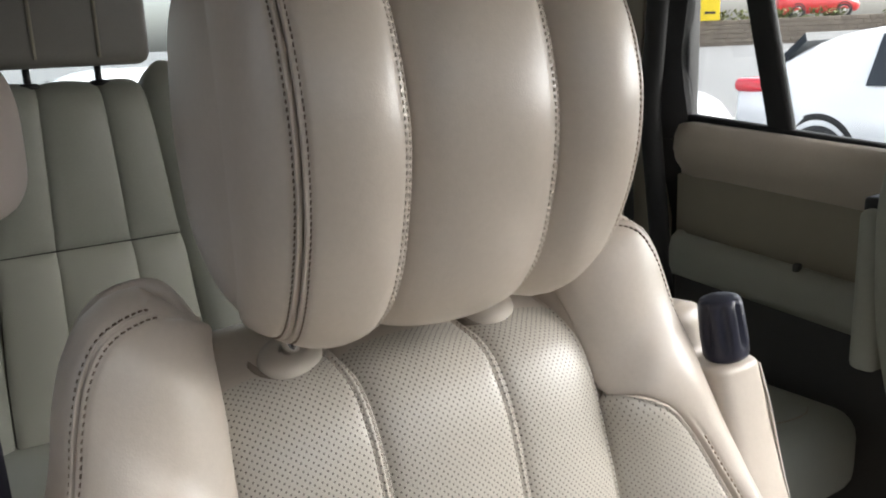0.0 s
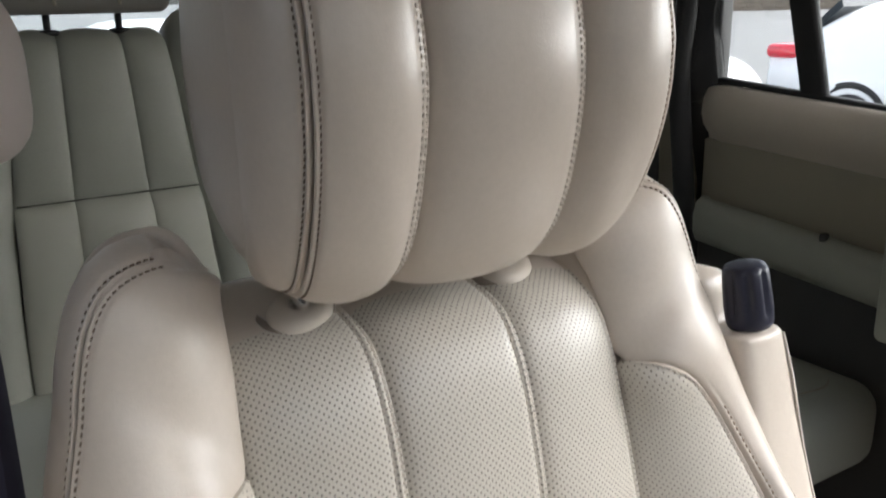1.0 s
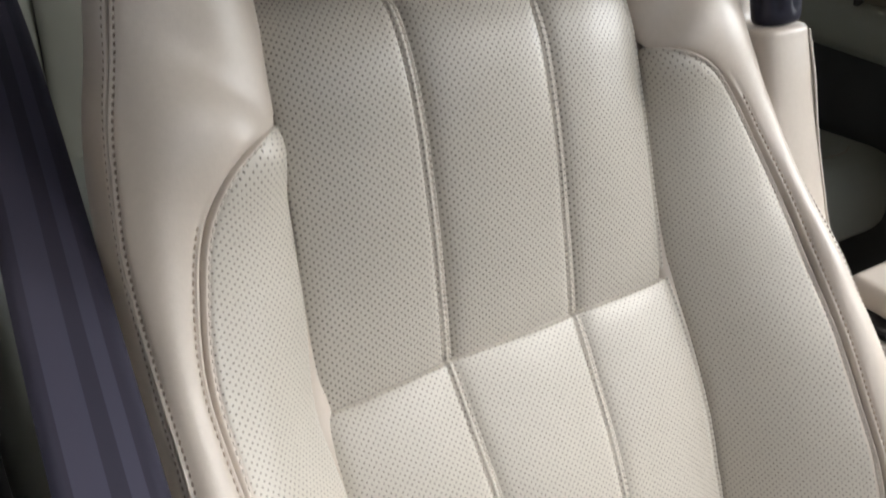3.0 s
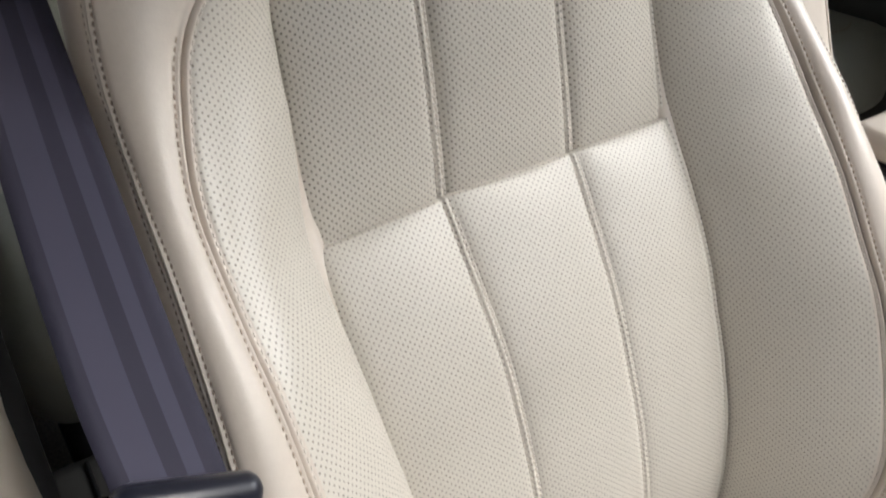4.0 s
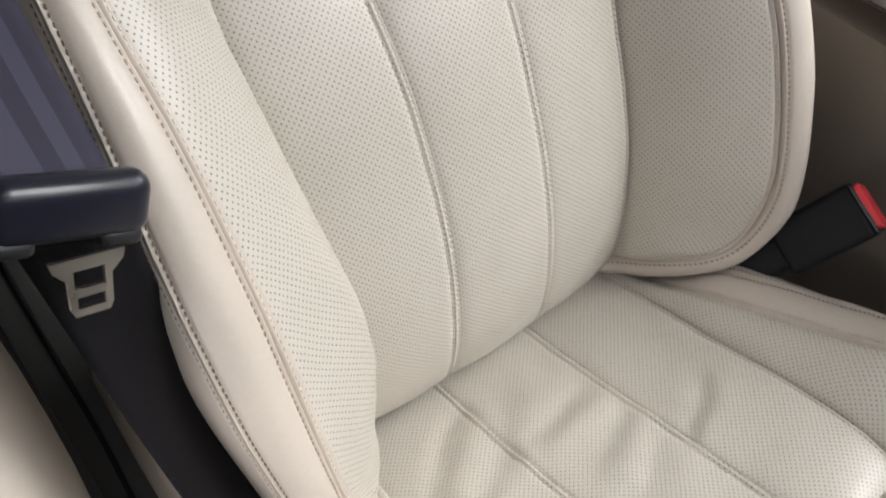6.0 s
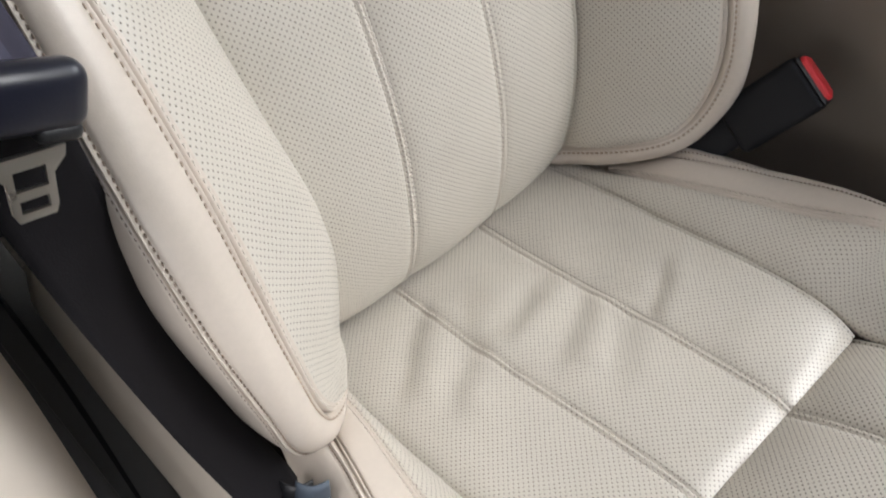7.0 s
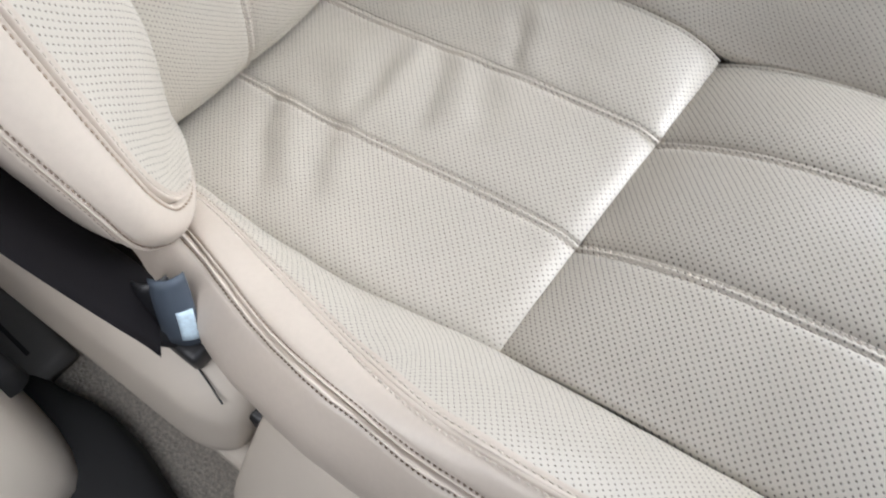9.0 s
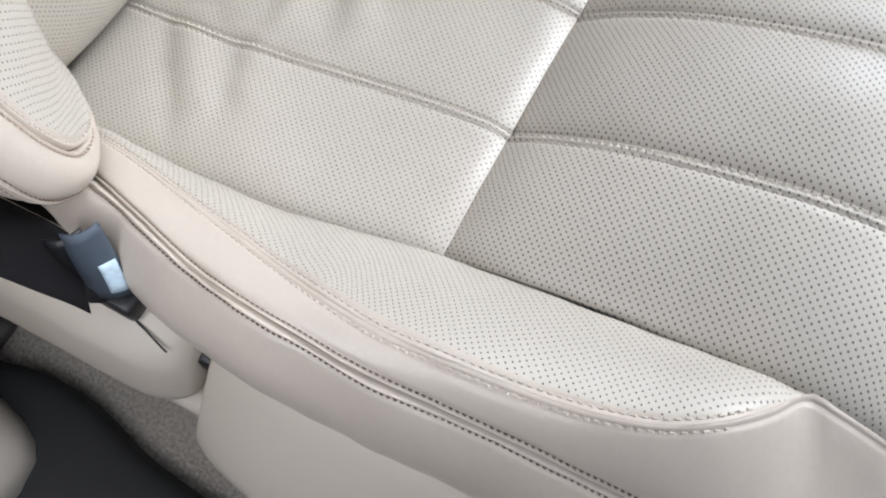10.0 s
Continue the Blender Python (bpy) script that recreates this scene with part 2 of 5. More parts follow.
def tube(points, radius, n=8, closed_ends=True, steps=40):
    f = spline(points)
    bm = bmesh.new()
    loops = []
    prev = None
    for i in range(steps + 1):
        t = i / steps
        c = f(t)
        d = (f(min(1, t + 0.01)) - f(max(0, t - 0.01))).normalized()
        s = d.orthogonal().normalized() if prev is None else (prev - d * prev.dot(d)).normalized()
        prev = s
        u = d.cross(s)
        loops.append([bm.verts.new(c + radius * (s * math.cos(2 * math.pi * k / n) + u * math.sin(2 * math.pi * k / n))) for k in range(n)])
    for a, b in zip(loops, loops[1:]):
        for k in range(n):
            bm.faces.new((a[k], a[(k + 1) % n], b[(k + 1) % n], b[k]))
    bm.faces.new(loops[0])
    bm.faces.new(loops[-1])
    return bm


def loft(sections, closed=True, caps=True):
    """A skin over rings of the same number of points."""
    bm = bmesh.new()
    loops = [[bm.verts.new(p) for p in ring] for ring in sections]
    n = len(loops[0])
    for a, b in zip(loops, loops[1:]):
        for k in range(n if closed else n - 1):
            bm.faces.new((a[k], a[(k + 1) % n], b[(k + 1) % n], b[k]))
    if caps and closed:
        bm.faces.new(loops[0])
        bm.faces.new(loops[-1])
    return bm


def prism(outline, axis, lo, hi, bevel=0.0):
    """An outline in a plane, thickened along an axis (0 x, 1 y, 2 z)."""
    bm = bmesh.new()
    ends = []
    for h in (lo, hi):
        ring = []
        for a, b in outline:
            p = [a, b]
            p.insert(axis, h)
            ring.append(bm.verts.new(p))
        ends.append(ring)
    n = len(outline)
    for k in range(n):
        bm.faces.new((ends[0][k], ends[0][(k + 1) % n], ends[1][(k + 1) % n], ends[1][k]))
    bm.faces.new(ends[0])
    bm.faces.new(ends[1])
    if bevel:
        bmesh.ops.bevel(bm, geom=list(bm.edges), offset=bevel, segments=3, profile=0.5, affect="EDGES")
    return bm


def even(n):
    return [i / n for i in range(n + 1)]


def edge_steps(length, lo, hi, step):
    """Positions 0 to 1 across a length, close together at the sewn edges."""
    near = [0, 0.0006, 0.0012, 0.0018, 0.0024, 0.0032, 0.0040, 0.0048, 0.0057, 0.0066, 0.0076, 0.009, 0.013, 0.018]
    near = [d for d in near if d < length * 0.42]
    a = near if lo else [0.0]
    b = near if hi else [0.0]
    inner = length - a[-1] - b[-1]
    k = max(2, round(inner / step))
    mid = [a[-1] + inner * i / k for i in range(1, k)]
    return [d / length for d in a + mid + [length - d for d in reversed(b)]]


class Panel:
    """A padded, sewn panel between two edge curves, with grooves at its sewn edges."""

    def __init__(self, a, b, out, puff=0.006, sew=(0.004, 0.004, 0, 0), radius=0.005, dips=(), power=0.8, relief=None, wrinkle=0.0007, seed=0.0, vtaper=True, rule=False):
        self.a, self.b, self.out, self.puff, self.sew, self.r = spline(a), spline(b), Vector(out), puff, sew, radius
        self.dips, self.power, self.relief, self.wrinkle, self.seed, self.vtaper = dips, power, relief, wrinkle, seed, vtaper
        self.rule, self.mate = rule, {}
        mid = [(self.a(i / 60) + self.b(i / 60)) / 2 for i in range(61)]
        self.cum = [0.0]
        for p, q in zip(mid, mid[1:]):
            self.cum.append(self.cum[-1] + (q - p).length)
        self.length = self.cum[-1]
        self.width = sum((self.a(i / 20) - self.b(i / 20)).length for i in range(21)) / 21

    def along(self, s):
        """The curve parameter at the fraction s of the length."""
        d = s * self.length
        for i in range(60):
            if self.cum[i + 1] >= d - 1e-9:
                step = self.cum[i + 1] - self.cum[i]
                return (i + (d - self.cum[i]) / step if step > 1e-9 else i) / 60
        return 1.0

    def flat(self, u, t):
        return self.a(t).lerp(self.b(t), u)

    def normal(self, u, t):
        e = 0.01
        t0, t1 = max(0, t - e), min(1, t + e)
        d = self.flat(u, t1) - self.flat(u, t0)
        w = self.b(t) - self.a(t)
        if w.length < 1e-4:
            w = self.b(min(1, t + 0.08)) - self.a(min(1, t + 0.08)) if t < 0.5 else self.b(max(0, t - 0.08)) - self.a(max(0, t - 0.08))
        n = w.cross(d)
        if n.length < 1e-9:
            return self.out.normalized()
        n.normalize()
        return n if n.dot(self.out) > 0 else -n

    def at(self, u, s):
        t = self.along(s)
        p = self.flat(u, t)
        n = self.normal(u, t)
        here = (self.b(t) - self.a(t)).length
        h = self.puff * max(0.0, math.sin(math.pi * u)) ** self.power * min(1.0, here / (self.width * 0.6))
        if self.rule and self.puff > 0.01:
            h *= min(1.0, s * self.length / 0.07 + 0.25, (1 - s) * self.length / 0.07 + 0.25)
        dist = (u * here, (1 - u) * here, s * self.length, (1 - s) * self.length)
        if self.vtaper:
            for k in (2, 3):
                if self.sew[k]:
                    h *= 1 - math.exp(-dist[k] / 0.02)
        for k in range(4):
            if self.sew[k]:
                h -= self.sew[k] * math.exp(-dist[k] / self.r)
        for k, d, *begin in self.dips:
            on = min(1.0, max(0.0, (s - begin[0]) / 0.04)) if begin else 1.0
            if not on:
                continue
            h -= on * (0.0036 if d == 0 else 0.0017 if d in (0.0018, 0.0066) else 0.0012) * math.exp(-(((dist[k] - d) / 0.0012) ** 2))
            if d == 0.0066:
                h += on * 0.0010 * math.exp(-(((dist[k] - 0.0042) / 0.0017) ** 2))
            elif d in (0.0042, 0.0045):
                h += on * (0.0015 * math.exp(-(((dist[k] - 0.0025) / 0.0013) ** 2)) - (0.0030 if d == 0.0045 else 0.0015) * math.exp(-dist[k] / 0.0009))
        if self.wrinkle:
            q = p * 22 + Vector((self.seed, 0, 0))
            h += self.wrinkle * (noise.noise(q) + 0.5 * noise.noise(q * 2.7))
        if self.relief:
            h += self.relief(p)
        for k, (other, v, scale, shift) in self.mate.items():
            q = t * scale + shift
            if -1e-6 <= q <= 1 + 1e-6:
                n = n.lerp(other.normal(v, q), 0.5 * math.exp(-((dist[k] / 0.007) ** 2))).normalized()
        return p + n * h, n

    def mesh(self, name, step=0.008, skirt=0.012, ends=True, plain=0.0):
        us = edge_steps(self.width, self.sew[0], self.sew[1], step)
        vs = edge_steps(self.length, self.sew[2], self.sew[3], step)
        rows, uvs = [], []
        for s in vs:
            row = [self.at(u, s) for u in us]
            rows.append([p for p, _ in row])
            norm = [n for _, n in row]
            uv = [((u - 0.5) * (self.b(self.along(s)) - self.a(self.along(s))).length, s * self.length) for u in us]
            if skirt:
                rows[-1] = [rows[-1][0] - norm[0] * skirt] + rows[-1] + [rows[-1][-1] - norm[-1] * skirt]
                uv = [uv[0]] + uv + [uv[-1]]
            uvs.append(uv)
        if skirt and ends:
            for k, j in ((0, 0), (-1, -1)):
                s = vs[k]
                drop = [self.at(u, s)[1] * skirt for u in us]
                drop = [drop[0]] + drop + [drop[-1]]
                low = [p - d for p, d in zip(rows[j], drop)]
                if k == 0:
                    rows.insert(0, low)
                    uvs.insert(0, uvs[0])
                else:
                    rows.append(low)
                    uvs.append(uvs[-1])
        if self.rule:
            # the punched grid runs parallel to the inner edge
            line = np.array([tuple(self.a(i / 2400)) for i in range(2401)])
            run = np.concatenate(([0.0], np.cumsum(np.linalg.norm(np.diff(line, axis=0), axis=1))))
            for i, row in enumerate(rows):
                s = vs[min(max(i - bool(skirt), 0), len(vs) - 1)]
                level = [self.flat(u, self.along(s)) for u in us]
                level = [level[0]] + level + [level[-1]] if skirt else level
                gap = np.linalg.norm(np.array([tuple(p) for p in level])[:, None, :] - line[None], axis=2)
                uvs[i] = [(float(d), float(run[j])) for d, j in zip(gap.min(axis=1), gap.argmin(axis=1))]
        w = len(rows[0])
        verts = [tuple(p) for row in rows for p in row]
        faces = []
        probe = self.normal(0.5, 0.5)
        i0, j0 = len(rows) // 2, w // 2
        d1, d2 = rows[i0][j0 + 1] - rows[i0][j0], rows[i0 + 1][j0] - rows[i0][j0]
        flip = d1.cross(d2).dot(probe) < 0
        for i in range(len(rows) - 1):
            for j in range(w - 1):
                f = (i * w + j, i * w + j + 1, (i + 1) * w + j + 1, (i + 1) * w + j)
                faces.append(f[::-1] if flip else f)
        me = bpy.data.meshes.new(name)
        me.from_pydata(verts, [], faces)
        if self.rule:
            # the folded seam allowance is not punched
            rim = [0.0 if j <= 1 or j >= w - 1 else us[min(max(j - 1, 0), len(us) - 1)] for j in range(w)] if skirt else us
            for f in me.polygons:
                j = min(v % w for v in f.vertices)
                f.material_index = 1 if j >= w - 2 or (1 - rim[j]) * self.width < 0.0050 else 0
        if plain:
            # no holes on the first stretch
            for f in me.polygons:
                i = min(v // w for v in f.vertices)
                f.material_index = 1 if vs[min(max(i - 1, 0), len(vs) - 1)] * self.length < plain else 0
        layer = me.uv_layers.new(name="metres")
        flat = [q for uv in uvs for q in uv]
        for loop in me.loops:
            layer.data[loop.index].uv = flat[loop.vertex_index]
        return me

    def edge_point(self, k, d, s):
        """A point d metres in from edge k (0 a, 1 b, 2 start, 3 end) at the fraction s along it."""
        if k < 2:
            t = self.along(s)
            here = max(1e-4, (self.b(t) - self.a(t)).length)
            u = min(0.5, d / here)
            return self.at(u if k == 0 else 1 - u, s)
        f = d / self.length
        return self.at(s, f if k == 2 else 1 - f)


def stitches(parent, rows, pitch=0.0046, mat=None, lo=0.01, hi=0.99, name="stitching", wide=0.00095):
    """Rows of sewing: each stitch a small raised bar. rows: (panel, edge, distance)."""
    verts, faces = [], []
    first, last = lo, hi
    for panel, k, d, *span in rows:
        lo, hi = span or (first, last)
        count = 160
        pts = [panel.edge_point(k, d, lo + (hi - lo) * i / count) for i in range(count + 1)]
        cum = [0.0]
        for (p, _), (q, _) in zip(pts, pts[1:]):
            cum.append(cum[-1] + (q - p).length)
        n = int(cum[-1] / pitch)
        i = 0
        for j in range(n):
            x = (j + 0.5) * pitch
            while cum[i + 1] < x:
                i += 1
            f = (x - cum[i]) / max(1e-9, cum[i + 1] - cum[i])
            p = pts[i][0].lerp(pts[i + 1][0], f)
            nrm = pts[i][1]
            d1 = (pts[i + 1][0] - pts[i][0]).normalized()
            side = d1.cross(nrm).normalized()
            d1 = (d1 + side * 0.12).normalized()
            base = len(verts)
            for along, across, up in ((-1, -1, -0.4), (-1, 1, -0.4), (1, 1, -0.4), (1, -1, -0.4), (-0.6, -0.5, 1), (-0.6, 0.5, 1), (0.6, 0.5, 1), (0.6, -0.5, 1)):
                verts.append(tuple(p + d1 * along * pitch * 0.36 + side * across * wide + nrm * up * 0.0014))
            for q in ((4, 5, 6, 7), (0, 1, 5, 4), (1, 2, 6, 5), (2, 3, 7, 6), (3, 0, 4, 7)):
                faces.append(tuple(base + w for w in q))
    me = bpy.data.meshes.new(name)
    me.from_pydata(verts, [], faces)
    return tagged(part(name, me, mat or THREAD, parent, smooth=False), kind="stuff")


# ---- the front seat ----
seat = thing("car_seat", "beige perforated leather front car seat with piped bolsters, unoccupied", "car seat")

BACK_C = [(0.075, 1.398), (0.046, 1.405), (-0.008, 1.396), (-0.042, 1.387), (-0.062, 1.363), (-0.076, 1.328), (-0.089, 1.280), (-0.100, 1.230), (-0.1120, 1.1695)]
BACK_G = [(0.075, 1.396), (0.046, 1.402), (-0.006, 1.390), (-0.036, 1.374), (-0.052, 1.350), (-0.063, 1.318), (-0.078, 1.272), (-0.091, 1.230), (-0.1090, 1.1695)]
LUMB_C = [(-0.1145, 1.1768), (-0.137, 1.141), (-0.167, 1.093), (-0.189, 1.045), (-0.207, 0.995), (-0.219, 0.940), (-0.222, 0.880), (-0.216, 0.830), (-0.200, 0.792)]
LUMB_G = [(-0.1115, 1.1768), (-0.136, 1.140), (-0.162, 1.092), (-0.180, 1.045), (-0.196, 0.995), (-0.207, 0.940), (-0.211, 0.880), (-0.207, 0.830), (-0.192, 0.792)]
BACK_OUT = (0, -1, 0.35)


def at_x(x, profile):
    xs = x if isinstance(x, (list, tuple)) else [x] * len(profile)
    return [(a, y, z) for a, (y, z) in zip(xs, profile)]


def drift(points):
    """The seat's middle runs a few millimetres towards the door from the shoulders down."""
    made = []
    for x, y, z in points:
        k = min(1.0, max(0.0, (1.32 - z) / 0.14))
        k *= min(1.0, max(0.25, (y + 0.50) / 0.20)) * max(0.0, min(1.0, (0.135 - x) / 0.27)) ** 1.5
        waist = 0.005 * math.exp(-((z - 1.17) / 0.05) ** 2) * max(0.0, min(1.0, -x / 0.13))
        made.append((x - 0.0080 * k - waist, y, z))
    return made


backrest = part("backrest", boxed((-0.2, 0.02, 0.80), (0.2, 0.1, 1.36), 0.03, 3), LEATHER, seat, "padded seat back with perforated centre panels")
# the core leans with the back
backrest.data.transform(Matrix.Translation((0, -0.02, 1.36)) @ Matrix.Rotation(radians(-19), 4, "X") @ Matrix.Translation((0, 0.02, -1.36)))

seams = []
XS = 0.0485
XLOW = [0.0485, 0.0475, 0.0460, 0.0450, 0.0450, 0.0455, 0.0465, 0.0475, 0.0480]
GX_UP = [0.120, 0.128, 0.131, 0.133, 0.134, 0.135, 0.135, 0.135, 0.135]
GX_LO = [0.135, 0.136, 0.137, 0.137, 0.138, 0.139, 0.140, 0.140, 0.139]
neg = lambda xs: [-x for x in xs]
dip2 = ((1, 0.0018), (1, 0.0066))
columns = ((neg(GX_UP), -XS, neg(GX_LO), BACK_G, BACK_C, LUMB_G, LUMB_C), (-XS, XS, None, BACK_C, BACK_C, LUMB_C, LUMB_C), (XS, GX_UP, GX_LO, BACK_C, BACK_G, LUMB_C, LUMB_G))
for i, (xa, xb, xl, pa, pb, la, lb) in enumerate(columns):
    if i == 0:
        pa = pa[:-1] + [(pa[-1][0] - 0.002, pa[-1][1] - 0.007)]
        la = [(la[0][0] - 0.002, la[0][1] - 0.007)] + la[1:]
    la_x, lb_x = (xl, neg(XLOW)) if i == 0 else ((neg(XLOW), XLOW) if i == 1 else (XLOW, xl))
    sew = (0.003 if i == 0 else 0.0055, 0.003 if i == 2 else 0.0014, 0.002, 0.0020)
    up = Panel(drift(at_x(xa, pa)), drift(at_x(xb, pb)), BACK_OUT, 0.006, sew, 0.0045, dip2 + ((3, 0),), wrinkle=0.0005)
    part("perforated_panel", up.mesh("perforated_panel", 0.008, 0.014, True, 0.085), PERF, backrest).data.materials.append(LEATHER)
    sew = (0.003 if i == 0 else 0.0022, 0.003 if i == 2 else 0.0012, 0.0012, 0.004)
    low = Panel(drift(at_x(la_x, la)), drift(at_x(lb_x, lb)), BACK_OUT, 0.0045, sew, 0.005, dip2 + ((2, 0),), wrinkle=0.0008)
    part("lumbar_panel", low.mesh("lumbar_panel", 0.008, 0.014), WORNPERF, backrest)
    for p in (up, low):
        if i != 2:
            seams += [(p, 1, 0.0018), (p, 1, 0.0066)]
stitches(backrest, seams, 0.0050, wide=0.0012)

# bolsters: G groove beside the insert, M the main seam, P the outer piping, all for the +x side
BOL_M = [(0.136, -0.062, 1.334), (0.153, -0.081, 1.335), (0.174, -0.091, 1.324), (0.191, -0.097, 1.302), (0.202, -0.109, 1.274), (0.212, -0.133, 1.234), (0.213, -0.166, 1.193), (0.210, -0.205, 1.149), (0.209, -0.236, 1.103), (0.209, -0.260, 1.063), (0.209, -0.281, 1.006), (0.207, -0.296, 0.950), (0.203, -0.298, 0.912), (0.193, -0.292, 0.878), (0.176, -0.280, 0.861), (0.157, -0.248, 0.843), (0.143, -0.208, 0.824), (0.126, -0.186, 0.816)]
BOL_G = [(0.136, -0.058, 1.328), (0.136, -0.064, 1.314), (0.136, -0.068, 1.298), (0.136, -0.073, 1.282), (0.136, -0.081, 1.258), (0.136, -0.092, 1.228), (0.136, -0.110, 1.182), (0.137, -0.136, 1.138),
         (0.138, -0.158, 1.096), (0.138, -0.174, 1.058), (0.139, -0.192, 1.004), (0.140, -0.203, 0.955), (0.140, -0.208, 0.918), (0.140, -0.209, 0.890), (0.140, -0.209, 0.866), (0.140, -0.208, 0.846), (0.139, -0.206, 0.828), (0.126, -0.184, 0.820)]
WING_I = [(0.124, 0.010, 1.419), (0.126, -0.006, 1.412), (0.127, -0.022, 1.400), (0.129, -0.036, 1.382), (0.132, -0.048, 1.360)] + BOL_M
PIPE = [(0.128, 0.004, 1.425), (0.150, -0.019, 1.447), (0.170, -0.030, 1.451), (0.190, -0.040, 1.446), (0.202, -0.045, 1.430), (0.2095, -0.049, 1.407), (0.2150, -0.054, 1.382), (0.2222, -0.062, 1.357), (0.229, -0.074, 1.324), (0.234, -0.091, 1.286), (0.236, -0.124, 1.241), (0.238, -0.164, 1.201), (0.241, -0.202, 1.152), (0.245, -0.235, 1.105), (0.246, -0.261, 1.055), (0.244, -0.284, 1.000), (0.237, -0.301, 0.939), (0.230, -0.305, 0.893), (0.207, -0.291, 0.849), (0.190, -0.272, 0.833), (0.167, -0.243, 0.815), (0.146, -0.208, 0.800), (0.126, -0.184, 0.792)]
BACKSET = spline([(-0.002, 0.008, -0.003), (-0.006, 0.032, 0.004), (-0.011, 0.048, 0.003), (-0.011, 0.055, 0.003), (-0.009, 0.060, 0.0), (-0.008, 0.068, -0.008)] + [(-0.008, 0.075 + 0.008 * k, -0.014) for k in range(4)] + [(0.003, 0.10 + 0.006 * k, -0.014) for k in range(13)])
REAR = [tuple(Vector(p) + BACKSET(i / (len(PIPE) - 1))) for i, p in enumerate(PIPE)]


def bulge(p):
    """The door-side bolster is pinched at the waist and swells over the lumbar pad."""
    inside = math.exp(-((p.x + 0.165) / 0.025) ** 2)
    return inside * (0.022 * math.exp(-((p.z - 0.97) / 0.085) ** 2) - 0.005 * math.exp(-((p.z - 1.17) / 0.04) ** 2))


for side in (1, -1):
    flip = (lambda q: list(q)) if side > 0 else mirror
    seams = []
    # the inboard bolster runs on under the lumbar pad
    end, n = (None, 22) if side > 0 else (-1, 21)
    inner = Panel(drift(flip([(x - 0.003, y + 0.003, z) for x, y, z in BOL_G[:end]])), flip(BOL_M[:end]), (-side * 0.6, -0.7, 0.2), 0.009, (0.002, 0.0014, 0, 0), 0.004, ((1, 0.0042),), wrinkle=0.0008, seed=20 + side, rule=True, relief=bulge if side < 0 else None)
    pale = [(inner, 1, 0.0042, 0.03, 0.97)]
    wing = Panel(flip(WING_I[:end]), flip(PIPE[:end]), (side * 0.3, -1, 0.2), 0.010, (0.0014, 0.0018, 0, 0), 0.004, ((0, 0.0042, 0.20), (1, 0.0045)), wrinkle=0.0006, seed=24 + side)
    seams += [(wing, 1, 0.0045, 0.042, 0.98)]
    flank = Panel(flip(PIPE[:end]), flip(REAR[:end]), (side, 0.2, 0.3), 0.009, (0.0018, 0, 0, 0), 0.004, ((0, 0.0045),), wrinkle=0.0006, seed=27 + side)
    inner.mate[1] = (wing, 0, (n - 5) / n, 5 / n)
    wing.mate = {0: (inner, 1, n / (n - 5), -5 / (n - 5)), 1: (flank, 0, 1, 0)}
    flank.mate[0] = (wing, 1, 1, 0)
    part("bolster_insert", inner.mesh("bolster_insert", 0.008, 0.012), WORNPERF, backrest).data.materials.append(LEATHER)
    part("bolster_skin", wing.mesh("bolster_skin", 0.008, 0.004, False), LEATHER, backrest)
    part("rear_edge", tube(flip(REAR[:8]), 0.005, 8), LEATHER, backrest)
    part("side_skin", flank.mesh("side_skin", 0.010, 0.003, False), LEATHER, backrest)
    seams.append((flank, 0, 0.0045, 0.036, 0.98))
    stitches(backrest, seams, 0.0042, DARKTHREAD, wide=0.0006)
    stitches(backrest, pale, 0.0048, wide=0.0009)
    stitches(backrest, [(wing, 0, 0.0045, 0.23, 0.985)], 0.0046, TANTHREAD, wide=0.0008)
    # welt cord in the outer seam
    cord = [Vector(p) + Vector((side * -0.0020, 0.0060, -0.0012)) for p in flip(PIPE[:-1])]
    part("piping", tube(cord, 0.0013, 8, steps=90), LEATHER, backrest)
    # the welt stands proud over the shoulder
    crest = [Vector(p) + Vector((side * dx, dy, dz)) for p, (dx, dy, dz) in zip(flip(PIPE[:7]), ((0, 0.004, -0.006), (0, 0.0030, -0.0022), (0, 0.0030, -0.0016), (-0.0006, 0.0035, -0.0016), (-0.0016, 0.0045, -0.0016), (-0.0022, 0.0060, -0.002), (-0.004, 0.009, -0.004)))]
    part("piping", tube(crest, 0.0026, 10, steps=50), LEATHER, backrest)

for side in (1, -1):
    part("seam_backing", tube(drift([(side * 0.127, 0.072, 1.388), (side * 0.128, 0.045, 1.392), (side * 0.129, 0.018, 1.388), (side * 0.131, -0.002, 1.376), (side * 0.134, -0.022, 1.350)] + [(side * (x + 0.001), y + 0.015, z) for x, y, z in BOL_G[:-1]]), 0.012, 10), LEATHER, backrest)
    gusset = Panel([(side * x, y, z) for x, y, z in ((0.116, 0.075, 1.392), (0.121, 0.046, 1.399), (0.126, -0.004, 1.387), (0.129, -0.034, 1.370), (0.131, -0.050, 1.345))],
                   [(side * x, y, z) for x, y, z in ((0.160, 0.075, 1.396), (0.146, 0.046, 1.411), (0.130, 0.008, 1.416), (0.131, -0.022, 1.398), (0.134, -0.044, 1.366))], (0, 0, 1), 0.001, (0, 0, 0, 0), wrinkle=0)
    part("gusset", gusset.mesh("gusset", 0.008, 0.01), LEATHER, backrest)

